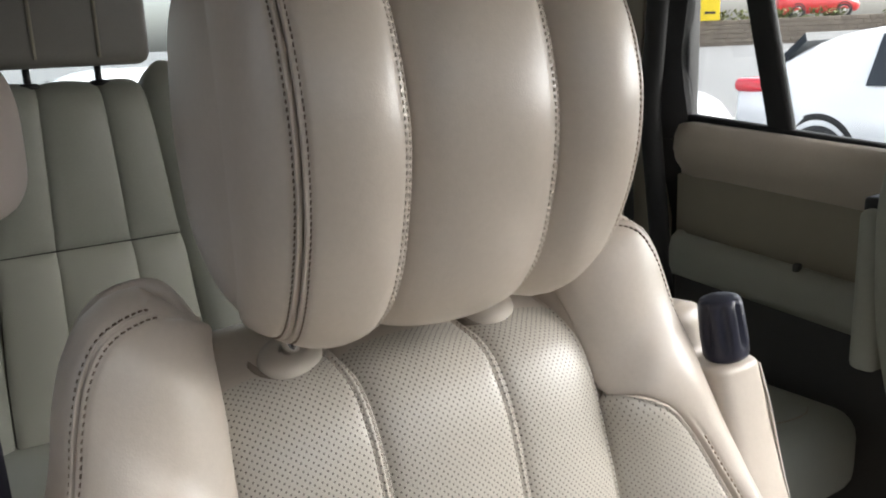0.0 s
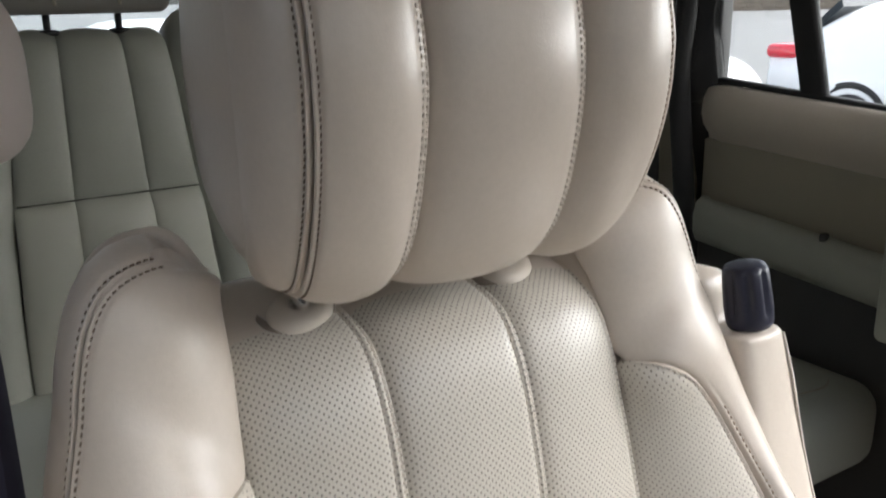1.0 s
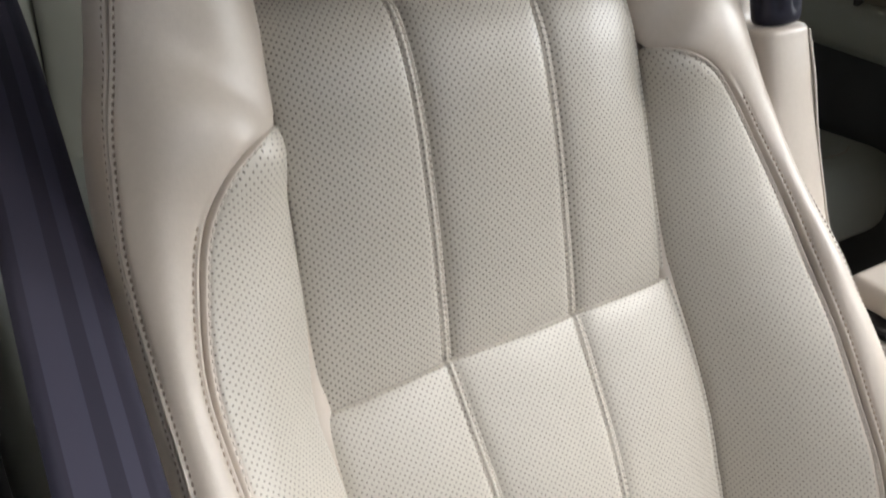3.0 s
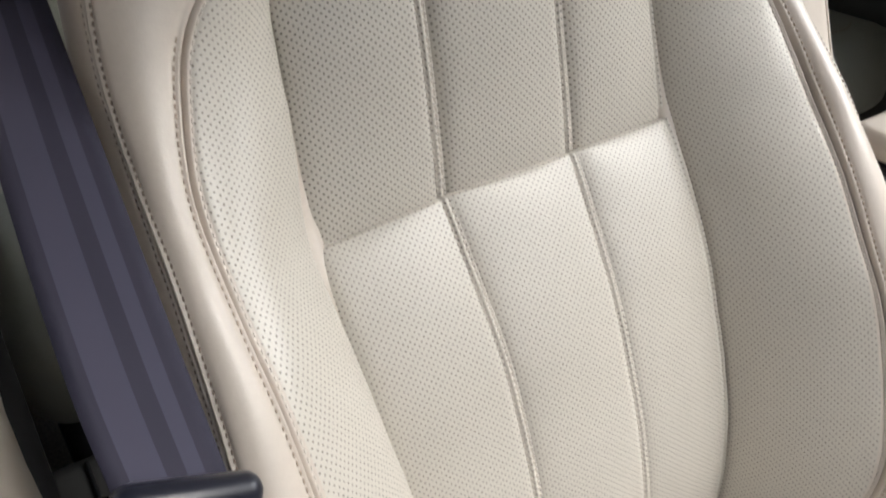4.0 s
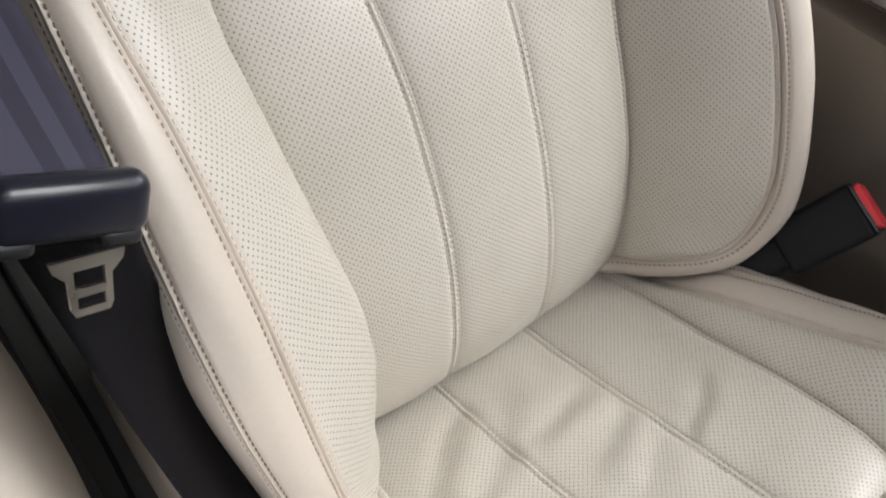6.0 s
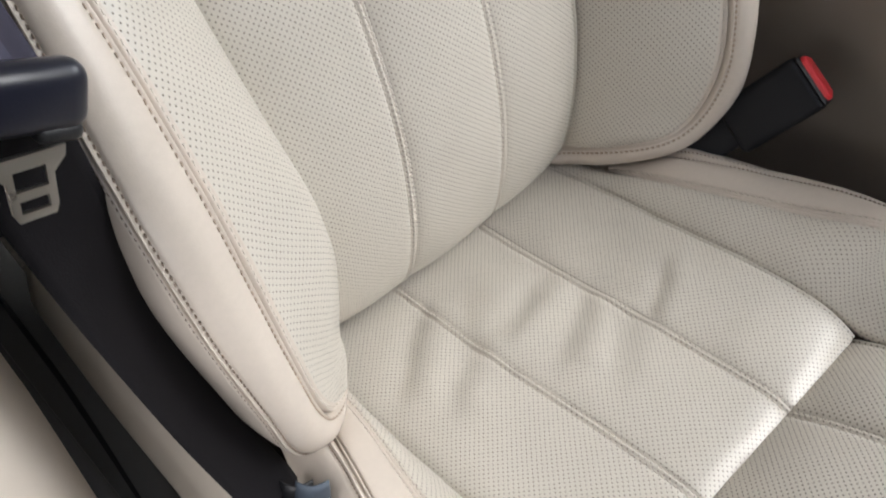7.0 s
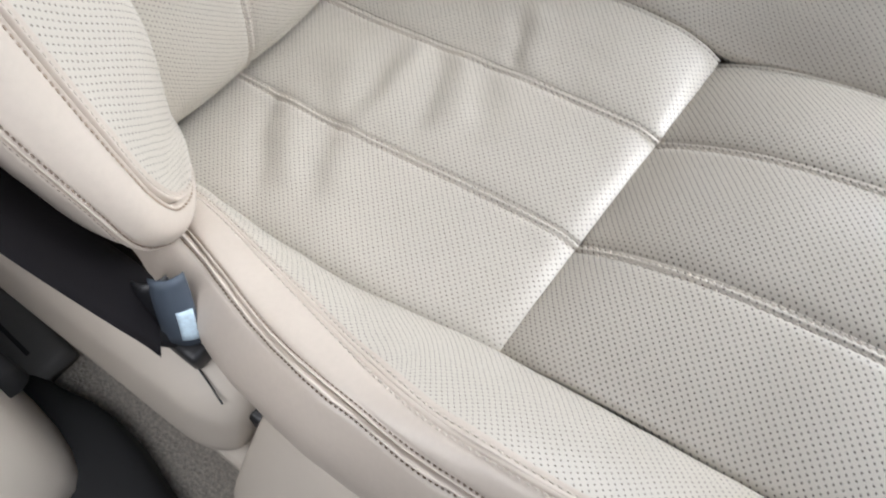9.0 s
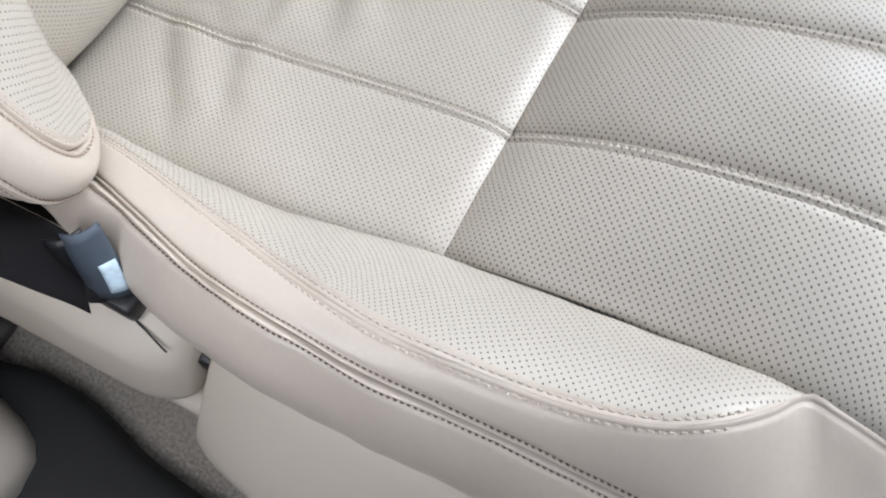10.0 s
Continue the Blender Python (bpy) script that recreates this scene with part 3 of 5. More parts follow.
# back shell behind the leather
RIM = [(x, y, min(z, 1.372 - 0.002 * i)) for i, (x, y, z) in enumerate(REAR[:-4])]
shell = Panel(RIM, mirror(RIM), (0, 1, 0.2), 0.03, (0, 0, 0, 0), wrinkle=0)
part("back_shell", shell.mesh("back_shell", 0.03, 0), TAUPE, seat)

# ---- headrest ----
headrest = part("headrest", boxed((-0.095, -0.085, 1.455), (0.095, 0.0, 1.64), 0.03, 3), BLACK, seat, "padded beige leather headrest on two chrome posts")
HR_C = [(0.024, 1.440), (-0.010, 1.4265), (-0.048, 1.4255), (-0.078, 1.437), (-0.098, 1.463), (-0.111, 1.505), (-0.115, 1.545), (-0.109, 1.580), (-0.097, 1.610), (-0.076, 1.640), (-0.040, 1.662), (0.000, 1.668)]
HR_E = [(0.022, 1.442), (-0.010, 1.431), (-0.046, 1.429), (-0.074, 1.438), (-0.096, 1.465), (-0.112, 1.505), (-0.117, 1.545), (-0.112, 1.580), (-0.100, 1.608), (-0.078, 1.636), (-0.042, 1.656), (0.000, 1.661)]
HX = [0.090, 0.096, 0.100, 0.104, 0.107, 0.109, 0.110, 0.110, 0.109, 0.107, 0.103, 0.098]
HR_S = [(0.024, 1.438), (0.0, 1.433), (-0.020, 1.444), (-0.040, 1.458), (-0.052, 1.478), (-0.060, 1.510), (-0.062, 1.545), (-0.058, 1.578), (-0.050, 1.602), (-0.036, 1.624), (-0.016, 1.640), (0.008, 1.645)]
SX = [0.097, 0.104, 0.112, 0.118, 0.122, 0.125, 0.126, 0.125, 0.123, 0.119, 0.112, 0.105]
HR_B = [(0.026, 1.444), (0.024, 1.448), (0.026, 1.452), (0.030, 1.466), (0.032, 1.486), (0.033, 1.515), (0.033, 1.545), (0.032, 1.575), (0.031, 1.598), (0.028, 1.616), (0.024, 1.630), (0.018, 1.636)]
BX = [0.097, 0.101, 0.108, 0.114, 0.118, 0.120, 0.121, 0.120, 0.118, 0.114, 0.108, 0.102]
OUT = (0, -1, 0.0)
seams, rows2, fronts = [], [], []
for i, (xa, xb, pa, pb) in enumerate(((neg(HX), -0.0452, HR_E, HR_C), (-0.0452, 0.0525, HR_C, HR_C), (0.0525, HX, HR_C, HR_E))):
    p = Panel(at_x(xa, pa), at_x(xb, pb), OUT, 0.009, (0.0016 if i == 0 else 0.006, 0.0016 if i == 2 else 0.006, 0, 0), 0.006, ((1, 0.0088), (1, 0.0046)) if i == 1 else ((1, 0.0088), (1, 0.0046), (0, 0.0045)) if i == 0 else ((1, 0.0045),), power=0.7, wrinkle=0.0006, seed=40 + i)
    fronts.append(p)
    if i == 0:
        seams += [(p, 0, 0.0045)]
    if i == 2:
        faint = [(p, 1, 0.0045)]
    if i != 2:
        rows2 += [(p, 1, 0.0088), (p, 1, 0.0046)]
for side in (1, -1):
    sx = lambda xs: [side * x for x in xs]
    a = Panel(at_x(sx(HX), HR_E), at_x(sx(SX), HR_S), (side, -0.4, 0), 0.006, (0.0016, 0, 0, 0), 0.004, ((0, 0.0045),), wrinkle=0.0005, seed=44 + side)
    p, k = (fronts[2], 1) if side > 0 else (fronts[0], 0)
    p.mate[k], a.mate[0] = (a, 0, 1, 0), (p, k, 1, 0)
    part("side_panel", a.mesh("side_panel", 0.008, 0), LEATHER, headrest)
    b = Panel(at_x(sx(SX), HR_S), at_x(sx(BX), HR_B), (side, 0.2, 0), 0.003, (0, 0, 0, 0), wrinkle=0.0005, seed=44 + side)
    part("side_panel", b.mesh("side_panel", 0.008, 0), LEATHER, headrest)
    (faint if side > 0 else seams).append((a, 0, 0.0045))
    # the welt beside the front seam
    welt = [Vector(q) + Vector((side * -0.0010, 0.0040, 0)) for q in at_x(sx(HX), HR_E)]
    part("piping", tube(welt, 0.0013, 8, steps=70), LEATHER, headrest)
for p in fronts:
    part("front_panel", p.mesh("front_panel", 0.007, 0.003), LEATHER, headrest)
rear = Panel(at_x(BX, HR_B), at_x(neg(BX), HR_B), (0, 1, 0), 0.012, (0.003, 0.003, 0, 0), wrinkle=0.0005)
part("rear_panel", rear.mesh("rear_panel", 0.012), LEATHER, headrest)
top = Panel(at_x(HX[-1:] * 2, [(-0.002, 1.662), (0.018, 1.638)]), at_x(neg(HX[-1:] * 2), [(-0.002, 1.662), (0.018, 1.638)]), (0, 0, 1), 0.004, (0, 0, 0, 0), wrinkle=0)
part("top_panel", top.mesh("top_panel", 0.01), LEATHER, headrest)
stitches(headrest, seams, 0.0036, DARKTHREAD, wide=0.0005)
stitches(headrest, rows2, 0.0038, wide=0.0008)
stitches(headrest, faint, 0.0036, TANTHREAD, wide=0.0004)
for side in (1, -1):
    axis = Vector((0, -0.20, 1)).normalized()
    foot = Vector((side * 0.076, -0.003, 1.3955))
    lean = Vector((0, 0.22, 1)).normalized()
    part("chrome_post", disc(bmesh.new(), foot + Vector((0, -0.006, 0)) - lean * 0.02, lean, ((0.0058, 0), (0.0058, 0.09)), 24), CHROME, headrest, "polished chrome post")
    guide = disc(bmesh.new(), foot, axis, ((0.026, -0.008), (0.0262, 0.000), (0.0258, 0.004), (0.024, 0.0072), (0.019, 0.0092), (0.0095, 0.0098), (0.0085, 0.0088), (0.0085, 0.004)), 36, 0.74)
    part("post_guide", guide, BEIGE, backrest, "oval beige plastic post guide")
    # brown ring set off behind the guide stands for the shadow round it
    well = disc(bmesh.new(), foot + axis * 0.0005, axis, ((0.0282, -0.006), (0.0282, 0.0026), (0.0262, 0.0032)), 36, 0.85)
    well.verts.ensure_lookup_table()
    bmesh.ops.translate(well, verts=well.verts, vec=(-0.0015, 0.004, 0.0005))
    part("guide_shade", well, CONSOLE, backrest)

# ---- cushion ----
CU_C = [(-0.180, 0.782), (-0.235, 0.792), (-0.285, 0.803), (-0.340, 0.817), (-0.395, 0.831), (-0.450, 0.842), (-0.478, 0.847), (-0.4940, 0.8455)]
CF_C = [(-0.4915, 0.8405), (-0.520, 0.862), (-0.550, 0.881), (-0.580, 0.896), (-0.620, 0.911), (-0.660, 0.922), (-0.700, 0.925), (-0.740, 0.912), (-0.765, 0.880)]
CU_G = [(-0.180, 0.778), (-0.235, 0.788), (-0.285, 0.798), (-0.340, 0.811), (-0.395, 0.824), (-0.450, 0.835), (-0.478, 0.841), (-0.4940, 0.8410)]
CF_G = [(-0.4915, 0.8365), (-0.520, 0.853), (-0.550, 0.866), (-0.580, 0.876), (-0.620, 0.886), (-0.660, 0.898), (-0.700, 0.902), (-0.740, 0.890), (-0.765, 0.865)]
CGX = 0.138


def lift(profile, by):
    """Raises the part of a front-to-back profile behind the cross seam."""
    return [(*p[:-1], p[-1] + by * min(1.0, max(0.0, (p[-2] + 0.50) / 0.06))) for p in profile]


CU_R = lift(CU_G, 0.020)


def hip(points):
    """The rear of the cushion is wider on the door side."""
    return [(x - (0.011 * min(1.0, max(0.0, (y + 0.49) / 0.09)) if x < -0.1 else 0.0), y, z) for x, y, z in points]


cushion = part("cushion", boxed((-0.19, -0.72, 0.70), (0.19, -0.16, 0.775), 0.02), LEATHER, seat, "beige leather seat cushion")


def crease(p, a, b, deep, wide, ridge):
    """A soft valley from a to b in plan, with a ridge on its front side."""
    ax, ay, bx2, by = *a, *b
    dx, dy = bx2 - ax, by - ay
    size = math.hypot(dx, dy)
    u = ((p.x - ax) * dx + (p.y - ay) * dy) / size
    wide *= 1.25
    w = ((p.x - ax) * dy - (p.y - ay) * dx) / size + 0.006 * noise.noise(p * 40)
    over = max(0.0, -u, u - size)
    end = math.exp(-(over / 0.012) ** 2)
    return 0.72 * end * (ridge * math.exp(-((w + 1.9 * wide) / (1.3 * wide)) ** 2) - deep * math.exp(-(w / wide) ** 2))


def folds(p):
    """Soft creases where the cushion has been sat on."""
    h = 0.0
    for a, b, deep, wide, ridge in (((-0.066, -0.234), (-0.122, -0.276), 0.0030, 0.008, 0.0030), ((-0.060, -0.290), (-0.104, -0.314), 0.0020, 0.008, 0.0022), ((0.022, -0.284), (-0.030, -0.294), 0.0026, 0.008, 0.0030),
                                    ((0.030, -0.322), (-0.020, -0.348), 0.0030, 0.008, 0.0032), ((0.032, -0.360), (-0.012, -0.386), 0.0018, 0.009, 0.0018), ((0.088, -0.354), (0.056, -0.371), 0.0040, 0.005, 0.0024),
                                    ((0.080, -0.419), (0.058, -0.424), 0.0014, 0.007, 0.0010), ((0.095, -0.240), (0.100, -0.300), 0.0016, 0.012, 0.0022), ((-0.020, -0.240), (-0.045, -0.262), 0.0014, 0.010, 0.0016)):
        h += crease(p, a, b, deep, wide, ridge)
    return h


seams = []
for i, (xa, xb) in enumerate(((-CGX, -XS), (-XS, XS), (XS, CGX))):
    ca, cb = (CU_G, CU_C, CU_C)[i], (CU_C, CU_C, CU_R)[i]
    fa, fb = (CF_G, CF_C, CF_C)[i], (CF_C, CF_C, CF_G)[i]
    sew = (0.003 if i == 0 else 0.0012, 0.007 if i == 2 else 0.0012, 0.004, 0.0008)
    p = Panel(hip(drift(at_x(xa, ca))), drift(at_x(xb, cb)), (0, 0, 1), 0.003, sew, 0.0045, dip2, relief=folds, wrinkle=0.0010)
    part("perforated_panel", p.mesh("perforated_panel", 0.006), WORNPERF, cushion)
    sew = (0.003 if i == 0 else 0.0050, 0.003 if i == 2 else 0.0014, 0.0010, 0)
    q = Panel(at_x(xa, fa), at_x(xb, fb), (0, -0.3, 1), 0.007, sew, 0.005, dip2, wrinkle=0.0007)
    part("front_panel", q.mesh("front_panel"), PERF, cushion)
    for r in (p, q):
        if i != 2:
            seams += [(r, 1, 0.0018), (r, 1, 0.0066)]
stitches(cushion, seams, 0.0050, wide=0.0012)

CM = [(0.157, -0.185, 0.780), (0.160, -0.228, 0.798), (0.164, -0.272, 0.819), (0.172, -0.317, 0.835), (0.182, -0.368, 0.851), (0.191, -0.413, 0.865), (0.199, -0.454, 0.882), (0.204, -0.491, 0.894), (0.204, -0.523, 0.902), (0.199, -0.585, 0.911), (0.190, -0.626, 0.919), (0.176, -0.652, 0.922), (0.156, -0.673, 0.915), (0.138, -0.687, 0.904)]
CG = [(0.138, -0.180, 0.782), (0.138, -0.220, 0.788), (0.138, -0.262, 0.794), (0.138, -0.302, 0.803), (0.138, -0.345, 0.813), (0.138, -0.390, 0.823), (0.138, -0.435, 0.833), (0.138, -0.475, 0.839), (0.138, -0.520, 0.852), (0.138, -0.575, 0.873), (0.138, -0.615, 0.885), (0.138, -0.642, 0.893), (0.138, -0.664, 0.898), (0.138, -0.682, 0.900)]
CI = CM + [(0.138, -0.702, 0.902), (0.138, -0.740, 0.888), (0.138, -0.765, 0.862)]
CP = [(0.180, -0.205, 0.780), (0.186, -0.253, 0.806), (0.194, -0.291, 0.836), (0.205, -0.335, 0.851), (0.217, -0.380, 0.861), (0.223, -0.417, 0.873), (0.226, -0.456, 0.881), (0.227, -0.493, 0.884), (0.225, -0.530, 0.885), (0.221, -0.582, 0.884), (0.218, -0.633, 0.878), (0.215, -0.668, 0.870), (0.213, -0.699, 0.861), (0.209, -0.725, 0.850), (0.204, -0.745, 0.837), (0.194, -0.763, 0.822), (0.169, -0.776, 0.805)]
CS = [(0.206, -0.190, 0.790), (0.215, -0.230, 0.800), (0.222, -0.275, 0.795), (0.232, -0.327, 0.787), (0.241, -0.378, 0.780), (0.2445, -0.420, 0.778), (0.244, -0.462, 0.778), (0.241, -0.500, 0.778), (0.239, -0.536, 0.778), (0.238, -0.587, 0.778), (0.237, -0.637, 0.778), (0.235, -0.670, 0.776), (0.232, -0.700, 0.772), (0.226, -0.726, 0.768), (0.218, -0.745, 0.764), (0.205, -0.762, 0.760), (0.180, -0.775, 0.755)]
for side in (1, -1):
    flip = (lambda q: list(q)) if side > 0 else mirror
    inner = Panel(hip(drift(flip([(x - 0.004, y, z - 0.003) for x, y, z in lift(CG, 0.018 if side > 0 else -0.004)]))), flip(CM), (-side * 0.5, 0, 1), 0.005, (0.007 if side > 0 else 0.003, 0.0012, 0, 0), 0.004, ((1, 0.0041),), wrinkle=0.0010, seed=70 + side, rule=True)
    roll = Panel(flip(CI), flip(CP), (side * 0.4, 0, 1), 0.003, (0.0012, 0.0025, 0, 0), 0.004, ((0, 0.0041), (1, 0.0045)), wrinkle=0.0008, seed=73 + side)
    skirt = Panel(flip(CP), flip(CS), (side, 0, 0.3), 0.016, (0.003, 0, 0, 0), 0.0045, ((0, 0.0045),), wrinkle=0.0018, seed=76 + side)
    inner.mate[1] = (roll, 0, 13 / 16, 0)
    roll.mate = {0: (inner, 1, 16 / 13, 0), 1: (skirt, 0, 1, 0)}
    skirt.mate[0] = (roll, 1, 1, 0)
    part("bolster_insert", inner.mesh("bolster_insert", 0.007), WORNPERF, cushion).data.materials.append(LEATHER)
    part("bolster_skin", roll.mesh("bolster_skin", 0.007), LEATHER, cushion)
    part("side_skin", skirt.mesh("side_skin", 0.007), LEATHER, cushion)
    stitches(cushion, [(inner, 1, 0.0042, 0.01, 0.95), (roll, 0, 0.0045, 0.01, 0.80)], 0.0048, wide=0.0009)
    stitches(cushion, [(roll, 1, 0.0045), (skirt, 0, 0.0045)], 0.0036, DARKTHREAD, wide=0.00038)
    cord = [Vector(p) + Vector((side * -0.0012, 0, -0.0034)) for p in flip(CP)]
    part("piping", tube(cord, 0.0012, 8, steps=90), LEATHER, cushion)


# ---- seat base trims on the door side ----
def rounded_rail(points, half, n=28, power=4.5):
    """A beam of rounded-square section along points; half = (sideways, up) at each point."""
    f, h = spline(points), spline([(a, b, 0) for a, b in half])
    rings = []
    for i in range(41):
        t = i / 40
        c, s = f(t), h(t)
        d = (f(min(1, t + 0.02)) - f(max(0, t - 0.02))).normalized()
        side = d.cross(Vector((0, 0, 1))).normalized()
        up = side.cross(d)
        ring = []
        for k in range(n):
            a = 2 * math.pi * k / n
            ca, sa = math.cos(a), math.sin(a)
            ring.append(c + side * s.x * math.copysign(abs(ca) ** (2 / power), ca) + up * s.y * math.copysign(abs(sa) ** (2 / power), sa))
        rings.append(ring)
    return loft(rings)


def moulding(stations, section):
    """A moulded cover: stations (y, sideways shift, upward shift, shrink) of one rounded section in x and z."""
    f = spline([(x, 0, z) for x, z in section])
    g, h = spline([(y, dx, dz) for y, dx, dz, _ in stations]), spline([(k, 0, 0) for *_, k in stations])
    core = sum((Vector((x, 0, z)) for x, z in section), Vector()) / len(section)
    rings = []
    for t in even(60):
        y, dx, dz = g(t)
        k = h(t).x
        rings.append([core + (f(s) - core) * k + Vector((dx, y, dz)) for s in even(40)])
    return loft(rings)


BASE = [(-0.222, 0.798), (-0.248, 0.792), (-0.263, 0.785), (-0.272, 0.776), (-0.277, 0.766), (-0.282, 0.748), (-0.286, 0.732), (-0.286, 0.724), (-0.279, 0.719), (-0.225, 0.717)]
base = part("seat_base", moulding([(0.10, 0, -0.050, 1), (-0.05, -0.003, -0.030, 1), (-0.18, -0.002, -0.012, 1), (-0.27, 0, -0.002, 1), (-0.33, 0.001, 0, 1), (-0.352, 0.003, -0.001, 0.98), (-0.366, 0.008, -0.002, 0.92), (-0.374, 0.013, -0.004, 0.80), (-0.377, 0.016, -0.006, 0.6)], BASE), BEIGE, seat, "rounded beige plastic cover of the seat rail")
FACE = [(-0.228, 0.790), (-0.244, 0.784), (-0.258, 0.771), (-0.272, 0.754), (-0.286, 0.736), (-0.297, 0.720), (-0.301, 0.708), (-0.298, 0.697), (-0.288, 0.691), (-0.235, 0.688)]
valance = part("valance", moulding([(-0.384, 0.008, -0.010, 0.80), (-0.386, 0.006, -0.006, 0.92), (-0.391, 0.004, -0.004, 0.98), (-0.41, -0.002, -0.002, 1.02), (-0.45, -0.008, 0, 1.06), (-0.52, -0.011, 0, 1.08), (-0.62, -0.010, 0, 1.08), (-0.72, -0.006, 0, 1.04), (-0.80, 0, -0.01, 0.95)], FACE), BEIGE, seat, "beige plastic seat valance")
# no hollow is cut: a darker pad paints the grip recess's shade
part("grip_recess_shade", rounded_rail([(-0.303, -0.470, 0.728), (-0.307, -0.50, 0.724), (-0.308, -0.56, 0.722)], [(0.004, 0.006), (0.006, 0.012), (0.003, 0.008)]), TAUPE, valance)
# black filler box gives the gap between cover and valance its shade
part("rail_gap_shade", boxed((-0.252, -0.392, 0.700), (-0.222, -0.368, 0.764), 0.004), BLACK, seat)
part("rail_cover", boxed((-0.280, -0.44, 0.690), (-0.23, -0.28, 0.716), 0.006), BEIGE, seat)
part("lower_skirt", rounded_rail([(-0.225, 0.10, 0.63), (-0.228, -0.2, 0.655), (-0.232, -0.45, 0.655), (-0.230, -0.75, 0.655)], [(0.014, 0.04), (0.018, 0.045), (0.018, 0.045), (0.018, 0.04)]), TAUPE, seat)
part("cover_joint", tube([(-0.240, -0.300, 0.7945), (-0.246, -0.322, 0.7930), (-0.252, -0.347, 0.7910), (-0.2575, -0.366, 0.7865)], 0.0007, 6), BLACK, seat)
part("pedestal", boxed((-0.22, -0.70, 0.50), (0.22, 0.0, 0.72), 0.02), GREYTRIM, seat)

# ---- fold-up armrest on the inboard side ----
arm = part("armrest", boxed((0.240, -0.02, 0.0), (0.288, 0.0, 0.01)), LEATHER, seat, "folded-up beige leather armrest")
arm_rings = []
out_front = spline([(0.251, -0.028, 1.372), (0.251, -0.040, 1.362), (0.251, -0.048, 1.336), (0.251, -0.058, 1.333), (0.251, -0.088, 1.337), (0.251, -0.096, 1.322), (0.251, -0.113, 1.266), (0.251, -0.138, 1.196), (0.251, -0.170, 1.110)])
for i in range(49):
    t = i / 48
    c = out_front(t)
    back = Vector((0.251, 0.055 - 0.19 * t, c.z - 0.012))
    ring = []
    for k in range(24):
        a = 2 * math.pi * k / 24
        ca, sa = math.cos(a), math.sin(a)
        mid, half = (c + back) / 2, (back - c) / 2
        squish = 0.35 + 0.65 * min(1, t * 14)
        ring.append(mid + half * math.copysign(abs(ca) ** 0.55, ca) + Vector((0.026 * squish, 0, 0)) * math.copysign(abs(sa) ** 0.55, sa))
    arm_rings.append(ring)
old = arm.data
bm = loft(arm_rings)
bmesh.ops.recalc_face_normals(bm, faces=bm.faces)
bm.to_mesh(old)
bm.free()
for p in old.polygons:
    p.use_smooth = True
part("seam", tube([(0.272, -0.090, 1.333), (0.272, -0.102, 1.300), (0.272, -0.118, 1.245), (0.272, -0.142, 1.180), (0.272, -0.165, 1.12)], 0.0014, 6), THREAD, arm)
kaxis = Vector((-0.15, 0.08, 1)).normalized()
kb = bmesh.new()
n = 60
loops = []
for r, h in ((0.013, 0.0), (0.0165, 0.001), (0.0175, 0.004), (0.0178, 0.010), (0.0182, 0.014), (0.0176, 0.030), (0.0168, 0.044), (0.0150, 0.0475), (0.010, 0.0488), (0.002, 0.049)):
    ring = []
    sx, sy = kaxis.orthogonal().normalized(), None
    sy = kaxis.cross(sx)
    for k in range(n):
        a = 2 * math.pi * k / n
        groove = 0.0034 * max(0.0, math.cos(a * 8)) ** 1.5 if 0.012 < h < 0.0470 else 0.0
        ring.append(kb.verts.new(Vector((0.254, -0.074, 1.338)) + kaxis * h + (r - groove) * (sx * math.cos(a) + sy * math.sin(a))))
    loops.append(ring)
for a, b in zip(loops, loops[1:]):
    for k in range(n):
        kb.faces.new((a[k], a[(k + 1) % n], b[(k + 1) % n], b[k]))
kb.faces.new(loops[0])
kb.faces.new(loops[-1])
part("armrest_knob", kb, KNOB, arm, "ribbed black plastic adjusting knob")

# ---- seat belt on the door side ----
belt = thing("seat_belt", "black woven seat belt with its tongue hanging beside the seat", "seat belt")


def strap(name, spine, across, width, parent, mat, thick=0.0012, steps=60, label=""):
    """A woven strap along spine; across gives its width's direction at each point."""
    f, g = spline(spine), spline(across)
    rows = []
    for i in range(steps + 1):
        t = i / steps
        c, w = f(t), g(t).normalized()
        d = (f(min(1, t + 0.01)) - f(max(0, t - 0.01))).normalized()
        n = w.cross(d).normalized()
        row = []
        for k, (u, h) in enumerate([(u, 1) for u in even(8)] + [(u, -1) for u in reversed(even(8))]):
            edge = 0.35 if u in (0.0, 1.0) else 1.0
            row.append((c + w * (u - 0.5) * width + n * h * thick * 0.5 * edge, (u * width, 0)))
        rows.append(row)
    verts = [tuple(p) for r in rows for p, _ in r]
    w = len(rows[0])
    faces = [(i * w + j, i * w + (j + 1) % w, (i + 1) * w + (j + 1) % w, (i + 1) * w + j) for i in range(steps) for j in range(w)]
    me = bpy.data.meshes.new(name)
    me.from_pydata(verts, [], faces)
    layer = me.uv_layers.new(name="metres")
    cum = 0.0
    ys = [0.0]
    for i in range(steps):
        cum += (f((i + 1) / steps) - f(i / steps)).length
        ys.append(cum)
    for loop in me.loops:
        i, j = divmod(loop.vertex_index, w)
        layer.data[loop.index].uv = (rows[i][j][1][0], ys[i])
    return part(name, me, mat, parent, label)


